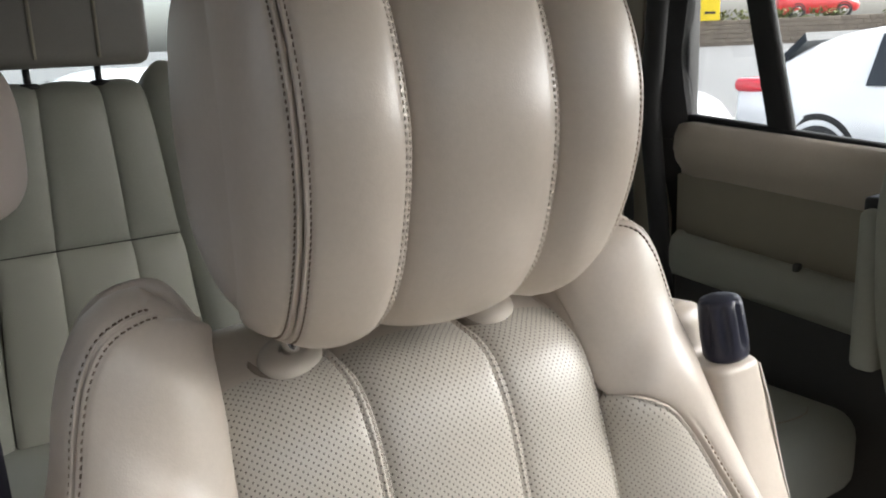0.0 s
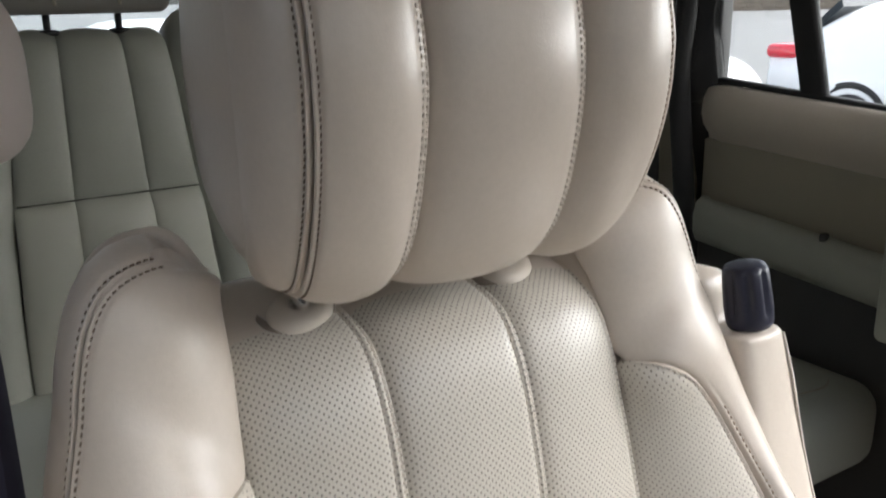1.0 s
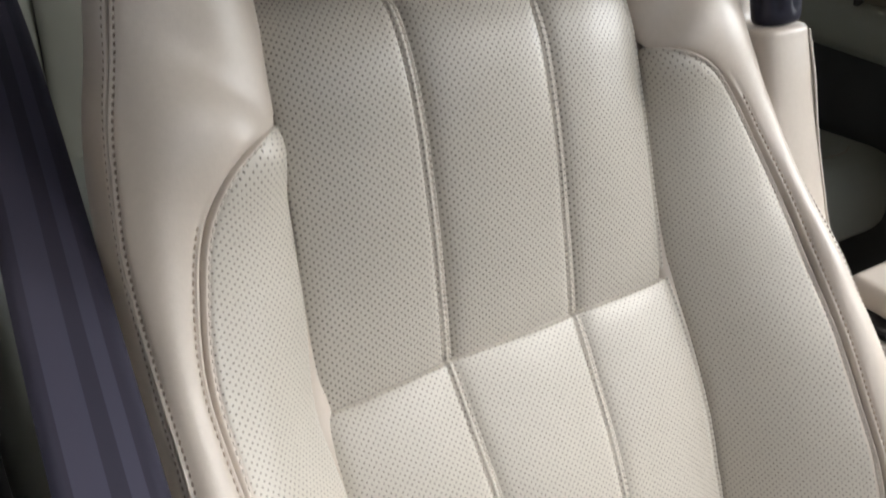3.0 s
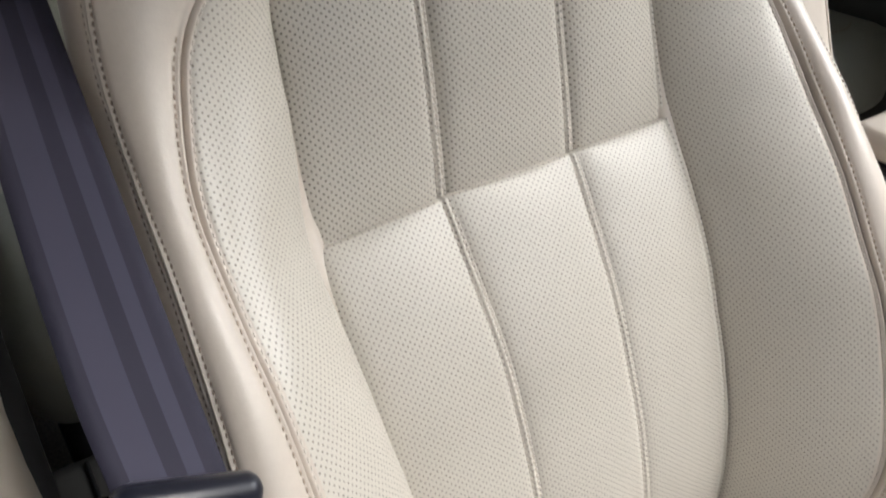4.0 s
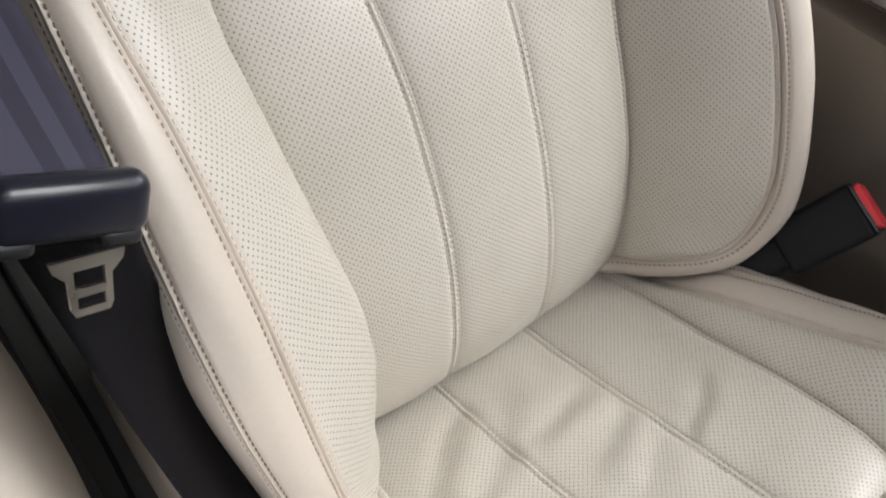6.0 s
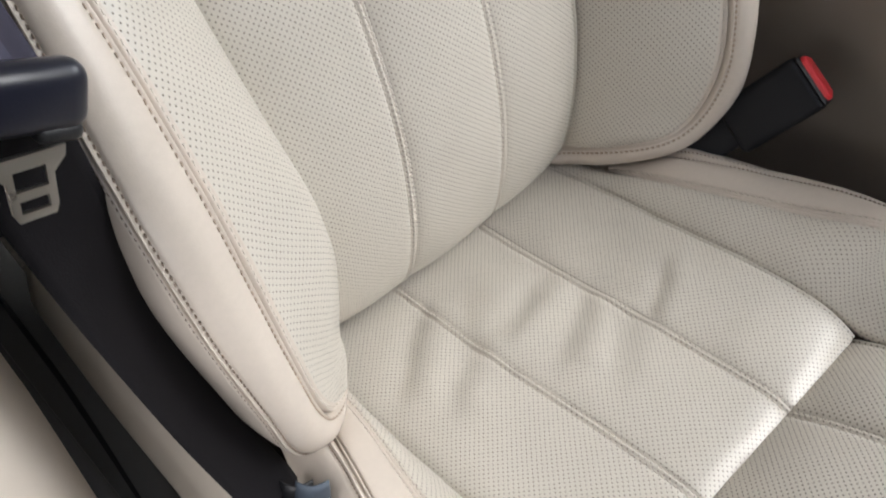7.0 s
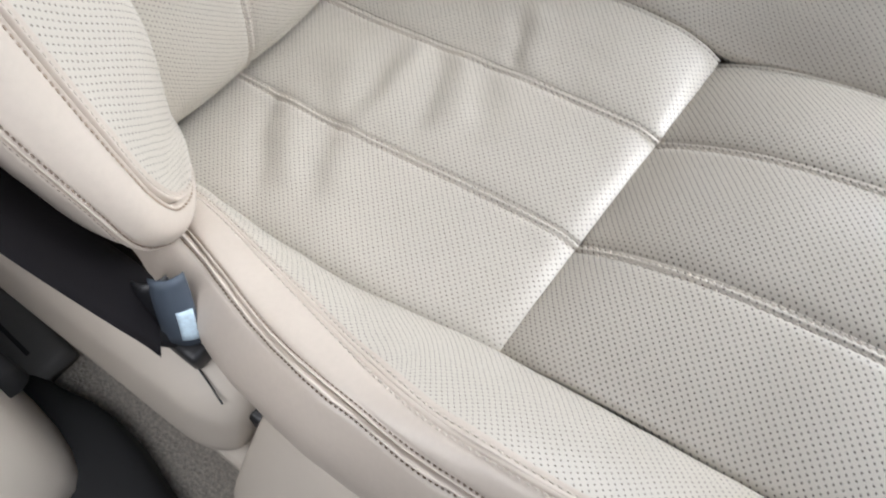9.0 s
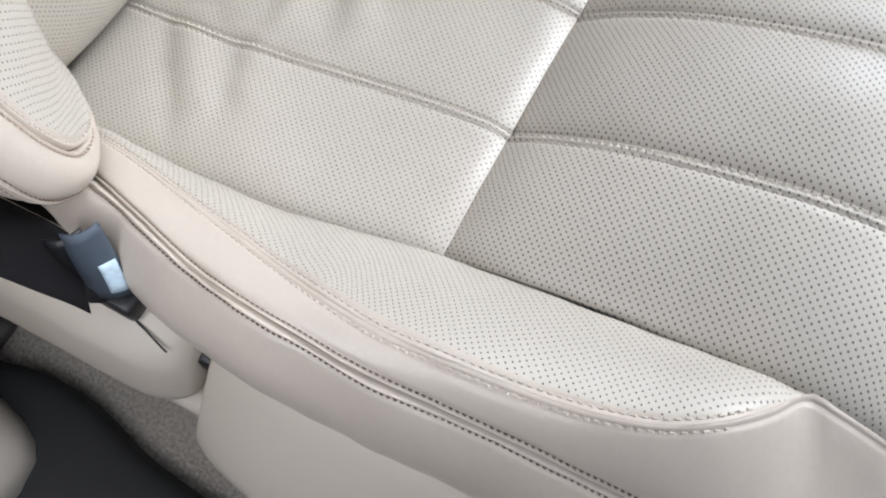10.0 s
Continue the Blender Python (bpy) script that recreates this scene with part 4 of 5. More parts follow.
TONGUE = Vector((-0.272, -0.263, 1.181))
strap("webbing", [(-0.250, 0.270, 1.415), (-0.254, 0.120, 1.370), (-0.260, 0.000, 1.322), (-0.268, -0.130, 1.264), (-0.272, -0.215, 1.218), (-0.272, -0.262, 1.184)],
      [(1, 0.05, -0.25), (1, 0.05, -0.2), (1, 0.05, -0.18), (1, 0.05, -0.16), (1, 0.03, -0.25), (0.9, 0.0, -0.40)], 0.046, belt, WEB)
# same belt lower down, its shade painted by the darker webbing
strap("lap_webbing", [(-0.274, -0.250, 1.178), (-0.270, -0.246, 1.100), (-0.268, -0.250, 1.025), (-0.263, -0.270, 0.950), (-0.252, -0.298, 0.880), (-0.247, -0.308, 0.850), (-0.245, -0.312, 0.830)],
      [(0.9, 0.0, -0.40), (0.85, 0.3, -0.25), (0.7, 0.55, -0.12), (0.62, 0.65, -0.1), (0.6, 0.65, 0.1), (0.6, 0.65, 0.2), (0.6, 0.65, 0.2)], 0.050, belt, SHADEDWEB)
# moulded sleeve of the tongue
wx = Vector((0.9, 0.0, -0.40)).normalized()
wd = Vector((-0.3, -0.12, -1)).normalized()
wd = (wd - wx * wd.dot(wx)).normalized()
wn3 = wx.cross(wd).normalized()
TM = Matrix((wx, wd, wn3)).transposed().to_4x4()
TM.translation = TONGUE + Vector((0.0, -0.004, 0))
TM = TM @ Matrix.Scale(0.88, 4)
sleeve = part("tongue_sleeve", boxed((-0.033, -0.0155, -0.010), (0.0355, 0.0155, 0.009), 0.0082, 5, TM), SATIN, belt, "black plastic tongue sleeve")
part("sleeve_lip", boxed((-0.032, 0.010, -0.0085), (-0.014, 0.0195, 0.006), 0.0035, 3, TM), BLACK, sleeve)
part("sleeve_lip", boxed((0.012, 0.010, -0.0085), (0.032, 0.0195, 0.006), 0.0035, 3, TM), BLACK, sleeve)
outline = [(-0.0165, 0.018), (0.0165, 0.018), (0.0155, 0.023), (0.0100, 0.029), (0.0095, 0.046), (0.0070, 0.0485), (-0.0070, 0.0485), (-0.0095, 0.046), (-0.0100, 0.029), (-0.0155, 0.023)]


def plate_with_slots(outline, slots, thick, m):
    """A flat plate with rectangular slots cut through it."""
    edges_x = sorted({round(x, 5) for s in slots for x in (s[0], s[2])} | {-0.0165, -0.0100, 0.0100, 0.0165})
    ys = sorted({round(y, 5) for s in slots for y in (s[1], s[3])} | {0.018, 0.023, 0.029, 0.0485})
    bm = bmesh.new()

    def wide(y):
        pts = [(0.018, 0.0165), (0.023, 0.0155), (0.029, 0.0100), (0.046, 0.0095), (0.0485, 0.0078)]
        for (a, wa), (b, wb) in zip(pts, pts[1:]):
            if a <= y <= b + 1e-9:
                return wa + (wb - wa) * (y - a) / (b - a)
        return 0.008

    for y0, y1 in zip(ys, ys[1:]):
        cut = [s for s in slots if s[1] <= y0 + 1e-6 and y1 <= s[3] + 1e-6]
        spans = [(-1, -cut[0][0]), (cut[0][2], 1)] if cut else [(-1, 1)]
        for a, b in spans:
            quad = []
            for y in (y0, y1):
                w = wide(y)
                lo = -w if a == -1 else a
                hi = w if b == 1 else (-b if a == -1 else b)
                quad.append((lo, hi, y))
            (l0, h0, ya), (l1, h1, yb) = quad
            top = [bm.verts.new(m @ Vector(p)) for p in ((l0, ya, thick), (h0, ya, thick), (h1, yb, thick), (l1, yb, thick))]
            low = [bm.verts.new(m @ Vector(p)) for p in ((l0, ya, -thick), (h0, ya, -thick), (h1, yb, -thick), (l1, yb, -thick))]
            bm.faces.new(top)
            bm.faces.new(low[::-1])
            for k in range(4):
                bm.faces.new((top[k], top[(k + 1) % 4], low[(k + 1) % 4], low[k]))
    bmesh.ops.remove_doubles(bm, verts=bm.verts, dist=1e-6)
    return bm


plate = plate_with_slots(outline, [(-0.0068, 0.0245, 0.0068, 0.0340), (-0.0062, 0.0385, 0.0062, 0.0445)], 0.0012, TM @ Matrix.Translation((0.004, 0.003, -0.0075)) @ Matrix.Rotation(radians(-8), 4, 'Z'))
part("tongue_plate", plate, STEEL, sleeve, "stamped steel tongue with two slots", smooth=False)
# lower anchor with its folded cloth tag
anchor = thing("belt_anchor", "black belt anchor with a grey cloth tag beside the seat", "belt anchor")
part("anchor_slot", boxed((-0.252, -0.343, 0.792), (-0.234, -0.312, 0.812), 0.004), BLACK, anchor)
TA, TB, TC, TD = V(-0.236, -0.309, 0.866), V(-0.220, -0.323, 0.866), V(-0.236, -0.338, 0.814), V(-0.253, -0.320, 0.814)
tn = (TC - TB).cross(TB - TA).normalized()
rings = []
for s in even(8):
    ring = []
    for u in even(6):
        bend = 0.0035 * math.sin(math.pi * u) + 0.002 * math.sin(5 * s + 3 * u)
        ring.append(TA.lerp(TB, u).lerp(TD.lerp(TC, u), s) + tn * bend)
    ring += [p - tn * 0.002 for p in reversed(ring)]
    rings.append(ring)
part("cloth_tag", loft(rings), TAG, anchor, "folded grey-blue cloth tag")
ring2 = [[p + (TD - TA) * 0.06 + (TA - TB) * 0.5 - tn * 0.004 for p in r] for r in rings]
part("tag_loop", loft(ring2), BLACK, anchor)
rings = []
for s in even(5):
    ring = [TA.lerp(TB, 0.50 + 0.45 * u).lerp(TD.lerp(TC, 0.50 + 0.45 * u), 0.52 + 0.40 * s) + tn * (0.0035 * math.sin(math.pi * (0.5 + 0.45 * u)) + 0.002 * math.sin(5 * (0.52 + 0.40 * s) + 3 * (0.5 + 0.45 * u)) + 0.0006) for u in even(5)]
    ring += [p - tn * 0.0004 for p in reversed(ring)]
    rings.append(ring)
part("print_patch", loft(rings), PALE, anchor)

# ---- buckle on the inboard side ----
stalk = thing("belt_buckle", "black seat belt buckle with a red release button", "belt buckle")
bd = Vector((0.42, -0.48, 0.77)).normalized()
bx = Vector((-0.14, -0.82, -0.54))
bx = (bx - bd * bx.dot(bd)).normalized()
BMX = Matrix((bx, bd.cross(bx), bd)).transposed().to_4x4()
BMX.translation = Vector((0.262, -0.352, 0.922))
body = part("buckle_body", boxed((-0.024, -0.0115, -0.080), (0.024, 0.0115, -0.004), 0.006, 4, BMX), MATTE, stalk)
part("end_frame", boxed((-0.022, -0.0100, -0.006), (0.022, 0.0100, -0.0015), 0.003, 2, BMX), BLACK, body)
part("release_button", prism([(-0.0205, -0.004), (-0.0165, 0.0085), (0.0165, 0.0085), (0.0205, -0.004), (0.0165, -0.0075), (-0.0165, -0.0075)], 2, -0.008, 0.0025, 0.0016), RED, body, "bright red release button").data.transform(BMX)
part("buckle_stalk", boxed((-0.014, -0.008, -0.19), (0.016, 0.008, -0.07), 0.004, 2, BMX), MATTE, stalk)

# ---- centre console ----
console = thing("centre_console", "brown-grey centre console with a beige leather lid and chrome edge", "console")
part("console_side", prism([(-0.145, 0.45), (-1.25, 0.45), (-1.25, 0.92), (-0.60, 0.98), (-0.20, 1.020), (-0.145, 1.025)], 0, 0.325, 0.62, 0.012), CONSOLE, console, smooth=False)
tilt = Matrix.Rotation(radians(3.5), 4, "X")
part("chrome_edge", boxed((0.322, -0.90, -0.020), (0.350, -0.134, 0.020), 0.008, 3, Matrix.Translation((0, 0, 1.071)) @ tilt), CHROME, console)
part("black_trim", boxed((0.330, -0.90, -0.004), (0.356, -0.126, 0.004), 0.003, 2, Matrix.Translation((0, 0, 1.096)) @ tilt), BLACK, console)
part("lid", boxed((0.338, -0.52, 0.0), (0.60, -0.122, 0.026), 0.009, 4, Matrix.Translation((0, 0, 1.100)) @ tilt), LEATHER, console, "padded beige leather lid")

# ---- car floor and shell ----
XL, XR = -0.46, 1.16
tagged(part("floor", boxed((XL - 0.02, -1.35, 0.44), (XR, 2.1, 0.55), 0.0), CARPET, None, "beige loop-pile carpet on the car floor"), category="floor", kind="structure")
sill = tagged(thing("door_sill", "beige moulded sill trim with a black rubber step edge", "door sill"), kind="structure")
part("sill_trim", rounded_rail([(-0.372, -1.2, 0.575), (-0.382, -0.60, 0.575), (-0.382, -0.40, 0.575), (-0.376, -0.31, 0.575), (-0.362, -0.25, 0.575), (-0.360, -0.21, 0.575), (-0.370, -0.16, 0.575), (-0.380, 0.0, 0.575)], [(0.050, 0.030)] * 8), RUBBER, sill)
part("step_edge", rounded_rail([(-0.45, -1.3, 0.54), (-0.45, 0.3, 0.54)], [(0.03, 0.06), (0.03, 0.06)]), RUBBER, sill)

part("inner_trim", rounded_rail([(-0.324, -0.15, 0.580), (-0.319, 0.00, 0.632), (-0.318, 0.14, 0.655), (-0.318, 0.34, 0.660)], [(0.036, 0.016), (0.045, 0.024), (0.046, 0.026), (0.046, 0.026)]), GREYMOULD, sill, "dark grey moulded trim beside the seat rail")
part("trim_joint", tube([(-0.316, -0.13, 0.604), (-0.307, 0.00, 0.657), (-0.306, 0.14, 0.682), (-0.306, 0.33, 0.687)], 0.0030, 6), RUBBER, sill)

pillar = tagged(thing("pillar_trim", "pale beige moulded trim on the door pillar", "pillar trim"), kind="structure")
low_rings = []
for t in even(24):
    z = 1.42 - 0.86 * t
    f = spline([(-0.262, -0.120, 0), (-0.299, -0.130, 0), (-0.333, -0.155, 0), (-0.326, -0.195, 0), (-0.333, -0.234, 0), (-0.342, -0.262, 0)])(t)
    r = min(1.0, (t + 0.01) * 14, (1.004 - t) * 40) ** 0.5
    ring = []
    for k in range(24):
        a = 2 * math.pi * k / 24
        ca, sa = math.cos(a), math.sin(a)
        ring.append(Vector((f.x - 0.055, f.y + 0.16, z)) + Vector((0.055 * r * math.copysign(abs(ca) ** 0.6, ca), 0.16 * r * math.copysign(abs(sa) ** 0.6, sa), 0)))
    low_rings.append(ring)
part("lower_trim", loft(low_rings), BEIGE, pillar)
up_rings = []
for t in even(24):
    z = 1.497 + 0.112 * t
    r = max(0.03, 1 - abs(2 * t - 0.9) ** 5 if t < 0.45 else 1 - ((t - 0.45) / 0.55) ** 2.5) ** 0.5
    ring = []
    for k in range(24):
        a = 2 * math.pi * k / 24
        ca, sa = math.cos(a), math.sin(a)
        ring.append(Vector((-0.258, 0.08, z)) + Vector((0.060 * r * math.copysign(abs(ca) ** 0.6, ca), 0.08 * r * math.copysign(abs(sa) ** 0.6, sa), 0)))
    up_rings.append(ring)
# the paler colour carries the doorway's light on this piece
part("upper_trim", loft(up_rings), LITTRIM, pillar)
part("door_seal", tube([(-0.335, -0.20, 0.70), (-0.335, -0.05, 0.95), (-0.330, 0.05, 1.20), (-0.33, 0.1, 1.45)], 0.012, 10), RUBBER, pillar)
part("pillar_core", boxed((-0.46, 0.0, 0.5), (-0.36, 0.24, 1.80), 0.01), BLACK, pillar)
inner = tagged(part("rear_door_card", boxed((-0.42, 0.24, 0.5), (-0.38, 1.0, 1.36), 0.01), GREYTRIM, None, "dark lower card of the near rear door"), category="door card", kind="structure")

tagged(part("ceiling", boxed((XL, -0.56, 1.80), (XR, 2.1, 1.85), 0.01), HEADLINER, None, "pale cloth headliner"), category="ceiling", kind="structure")
tagged(part("wall_north", boxed((XL, 2.06, 0.5), (XR, 2.12, 1.36), 0.0), GREYTRIM, None, "dark tailgate inner panel"), category="tailgate", kind="structure")
tagged(part("wall_south", boxed((XL, -1.42, 0.45), (XR, -1.36, 1.26), 0.0), GREYTRIM, None, "dark bulkhead below the windscreen"), category="bulkhead", kind="structure")
tagged(part("window_1", boxed((XL, 2.075, 1.36), (XR, 2.081, 1.80)), GREENGLASS, None, "tailgate window pane", smooth=False), category="window", kind="structure")
tagged(part("window_2", prism([(-1.40, 1.255), (-0.55, 1.805), (-0.554, 1.81), (-1.404, 1.26)], 0, XL, XR), SCREENGLASS, None, "tinted windscreen pane", smooth=False), category="window", kind="structure")
tagged(part("window_3", boxed((-0.405, 0.24, 1.36), (-0.400, 2.06, 1.80)), DARKPANE, None, "unseen rear side window pane, darkened to cut the light", smooth=False), category="window", kind="structure")
tagged(part("window_4", boxed((1.128, -1.36, 1.38), (1.132, -0.06, 1.80)), GLASS, None, "far front side window pane", smooth=False), category="window", kind="structure")
# added out of view: the doorway is open, this board keeps its light out
tagged(part("doorway_blocker", boxed((-0.50, -1.36, 0.60), (-0.47, -0.06, 1.80)), GREYTRIM, None, "unseen dark board added to block light from the open doorway", smooth=False), category="door panel", kind="structure")
tagged(part("wall_east", boxed((1.10, -1.36, 0.5), (1.16, 0.0, 1.38)), TAUPE, None, "taupe far front door panel", smooth=False), category="door panel", kind="structure")

# ---- far rear door ----
door = tagged(thing("door_1", "closed far rear car door with beige trim and a black window frame", "car door"), kind="structure")
card = []
for y in (0.02, 0.10, 0.3, 0.5, 0.66, 0.695, 0.705):
    tuck = 0.02 if y > 0.70 else (0.008 if y > 0.69 else 0.0)
    rise = 0.060 * (y - 0.3) + 0.007
    card.append([Vector((x + tuck, y, z + rise - (tuck * 0.6 if z > 1.3 else 0))) for x, z in ((1.115, 1.372), (1.098, 1.378), (1.078, 1.374), (1.066, 1.355), (1.063, 1.330), (1.070, 1.300), (1.088, 1.280), (1.092, 1.262), (1.115, 1.25))])
part("upper_trim", loft(card, False, False), LEATHER, door, "padded beige leather upper trim")
part("middle_panel", boxed((1.090, 0.02, 1.14), (1.13, 0.70, 1.30), 0.004), TAUPE, door)
ledge = []
for y in (0.02, 0.10, 0.3, 0.45, 0.60, 0.668, 0.68):
    tuck = 0.02 if y > 0.67 else 0.0
    rise = 0.075 * (y - 0.3)
    ledge.append([Vector((x + tuck, y, z + rise)) for x, z in ((1.095, 1.150), (1.055, 1.160), (1.040, 1.152), (1.034, 1.130), (1.036, 1.095), (1.046, 1.075), (1.095, 1.065))])
armr = part("door_armrest", loft(ledge, False, False), REARHIDE, door)
part("pull_recess", boxed((1.045, 0.385, 1.158), (1.060, 0.398, 1.176), 0.004), GREYTRIM, armr)
part("lower_panel", boxed((1.085, 0.0, 0.50), (1.14, 0.70, 1.10), 0.01), GREYTRIM, door)


def bar(a, b, w, d, mat, parent, name="window_frame"):
    """A straight frame bar between two points in the side of the car."""
    a, b = Vector(a), Vector(b)
    up = (b - a).normalized()
    m = Matrix((Vector((1, 0, 0)), up.cross(Vector((1, 0, 0))), up)).transposed().to_4x4()
    m.translation = a
    return part(name, boxed((-d / 2, -w / 2, 0), (d / 2, w / 2, (b - a).length), 0.006, 2, m), mat, parent)


bar((1.115, 0.472, 1.372), (1.115, 0.579, 1.795), 0.049, 0.022, RUBBER, door)
part("window_frame", prism([(0.676, 1.375), (0.686, 1.42), (0.708, 1.52), (0.709, 1.545), (0.692, 1.641), (0.664, 1.80), (0.81, 1.80), (0.812, 1.53), (0.79, 1.36)], 0, 1.100, 1.124, 0.004), RUBBER, door)
bar((1.115, 0.69, 1.412), (1.115, -0.06, 1.355), 0.016, 0.03, RUBBER, door)
bar((1.115, 0.70, 1.790), (1.115, -0.06, 1.790), 0.05, 0.04, BLACK, door)
for edge in ([(-0.05, 1.36), (0.469, 1.36), (0.580, 1.80), (-0.05, 1.80)], [(0.473, 1.36), (0.74, 1.36), (0.74, 1.80), (0.584, 1.80)]):
    part("pane", prism(edge, 0, 1.113, 1.117), GLASS, door, smooth=False)
cpillar = tagged(thing("pillar_trim", "dark taupe rear pillar trim with a hanging belt", "pillar trim"), kind="structure")
part("pillar_panel", prism([(0.745, 0.5), (0.735, 1.20), (0.790, 1.42), (0.755, 1.80), (1.05, 1.80), (1.05, 0.5)], 0, 1.06, 1.14, 0.006), TAUPE, cpillar, smooth=False)
part("door_seal", tube([(1.055, 0.700, 1.06), (1.055, 0.715, 1.20), (1.055, 0.742, 1.42), (1.055, 0.735, 1.55), (1.055, 0.715, 1.80)], 0.022, 10), RUBBER, cpillar)
part("seal_backing", boxed((1.118, 0.70, 0.5), (1.15, 0.82, 1.80), 0.004), RUBBER, cpillar)
strap("belt_webbing", [(1.035, 0.83, 1.75), (1.035, 0.80, 1.45), (1.035, 0.78, 1.20), (1.035, 0.80, 0.98)], [(0, 1, 0)] * 4, 0.03, cpillar, RUBBER)

# ---- rear bench ----
bench = thing("rear_bench", "grey-beige leather rear car bench with panelled seat back", "car seat")
RO = (0, -1, 0.2)
core = part("bench_core", boxed((-0.34, 1.12, 0.85), (1.05, 1.22, 1.50), 0.03), GREYTRIM, bench)
RB_UP = [(1.135, 1.536), (1.105, 1.536), (1.082, 1.520), (1.070, 1.470), (1.062, 1.380), (1.058, 1.300), (1.055, 1.2655)]
RB_LO = [(1.0545, 1.2645), (1.040, 1.230), (1.030, 1.150), (1.018, 1.050), (1.002, 0.925)]
for c0 in (0.023, 0.70):
    cols = ((-0.155, -0.062), (-0.062, 0.062), (0.062, 0.150))
    rows = []
    for a, b in cols:
        ta, tb = [a * k for k in (0.80, 0.80, 0.82, 0.86, 0.92, 0.97, 1.0)], [b * k for k in (0.80, 0.80, 0.82, 0.86, 0.92, 0.97, 1.0)]
        p = Panel(at_x([c0 + x for x in ta], RB_UP), at_x([c0 + x for x in tb], RB_UP), RO, 0.006, (0.004, 0.004, 0, 0.002), 0.006, wrinkle=0.001, seed=a)
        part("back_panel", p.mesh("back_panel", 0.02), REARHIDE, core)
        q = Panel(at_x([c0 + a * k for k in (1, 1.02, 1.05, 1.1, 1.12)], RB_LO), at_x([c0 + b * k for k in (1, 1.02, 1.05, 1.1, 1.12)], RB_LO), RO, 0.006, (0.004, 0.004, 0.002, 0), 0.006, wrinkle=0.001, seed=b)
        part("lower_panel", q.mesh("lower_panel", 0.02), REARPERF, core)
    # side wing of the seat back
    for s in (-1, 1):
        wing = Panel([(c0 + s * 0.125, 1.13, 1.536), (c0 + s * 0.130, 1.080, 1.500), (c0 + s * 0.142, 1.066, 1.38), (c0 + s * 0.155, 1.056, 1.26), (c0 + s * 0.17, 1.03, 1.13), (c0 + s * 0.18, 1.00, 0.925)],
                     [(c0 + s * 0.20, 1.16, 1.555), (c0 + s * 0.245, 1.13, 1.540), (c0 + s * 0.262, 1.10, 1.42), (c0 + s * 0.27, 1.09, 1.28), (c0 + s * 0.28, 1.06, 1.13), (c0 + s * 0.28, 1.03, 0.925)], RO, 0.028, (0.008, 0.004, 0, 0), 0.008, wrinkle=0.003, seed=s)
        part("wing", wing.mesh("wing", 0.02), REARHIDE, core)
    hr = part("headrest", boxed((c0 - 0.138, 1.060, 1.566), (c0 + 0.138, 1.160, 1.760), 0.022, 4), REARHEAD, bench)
    for x in (-0.05, 0.05):
        part("groove", tube([(c0 + x, 1.0585, 1.58), (c0 + x, 1.0575, 1.66), (c0 + x, 1.0585, 1.745)], 0.003, 8), TAUPE, hr)
    for x in (-0.058, 0.056):
        part("post", disc(bmesh.new(), (c0 + x, 1.115, 1.52), (0, 0, 1), ((0.006, 0), (0.006, 0.06)), 14), BLACK, hr)
        part("post_guide", disc(bmesh.new(), (c0 + x, 1.112, 1.533), (0, 0, 1), ((0.018, 0), (0.018, 0.006), (0.012, 0.009)), 18), BLACK, hr)
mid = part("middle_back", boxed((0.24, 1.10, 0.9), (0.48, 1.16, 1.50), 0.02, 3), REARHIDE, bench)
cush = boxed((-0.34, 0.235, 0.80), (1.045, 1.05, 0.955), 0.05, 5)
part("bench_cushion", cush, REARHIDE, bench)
part("bench_foot", boxed((-0.32, 0.34, 0.50), (1.02, 1.0, 0.82), 0.02), BLACK, bench)
part("cushion_seam", tube([(0.86, 0.30, 0.955), (0.94, 0.29, 0.955), (1.00, 0.32, 0.952)], 0.002, 6), TAUPE, bench)

# ---- far front seat, seen from its inboard side ----
other = thing("car_seat", "beige leather far front seat back with a rear pocket", "car seat")
prof = spline([(0.10, 0.155, 1.47), (0.06, 0.150, 1.45), (0.0, 0.150, 1.36), (-0.012, 0.150, 1.27), (-0.004, 0.150, 1.16), (0.04, 0.150, 1.03), (0.10, 0.15, 0.90)])
rings = []
for t in even(24):
    c = prof(t)
    ring = []
    for k in range(28):
        a = 2 * math.pi * k / 28
        ca, sa = math.cos(a), math.sin(a)
        half = 0.125 - c.x * 0.3
        depth = 0.06 + 0.02 * t
        ring.append(Vector((0.828 + c.x + half * 0.98 + half * math.copysign(abs(ca) ** 0.45, ca) - 0.0, 0.105 - 0.06 * t + depth * math.copysign(abs(sa) ** 0.6, sa), c.z)))
    rings.append(ring)
# far seat takes the darker bench hide, so its shade lies in the colour
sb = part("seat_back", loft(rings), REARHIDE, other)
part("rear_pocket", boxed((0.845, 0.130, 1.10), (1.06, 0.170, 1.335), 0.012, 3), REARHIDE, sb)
part("pocket_mouth", boxed((0.862, 0.150, 1.325), (1.05, 0.172, 1.350), 0.005, 2), BLACK, sb)

# ---- outside ----
def ground_height(x, y):
    d = max(0.0, math.hypot(x, y) - 9)
    return 0.022 * d if d < 60 else 1.32 + 0.02 * (d - 60) * 0.0


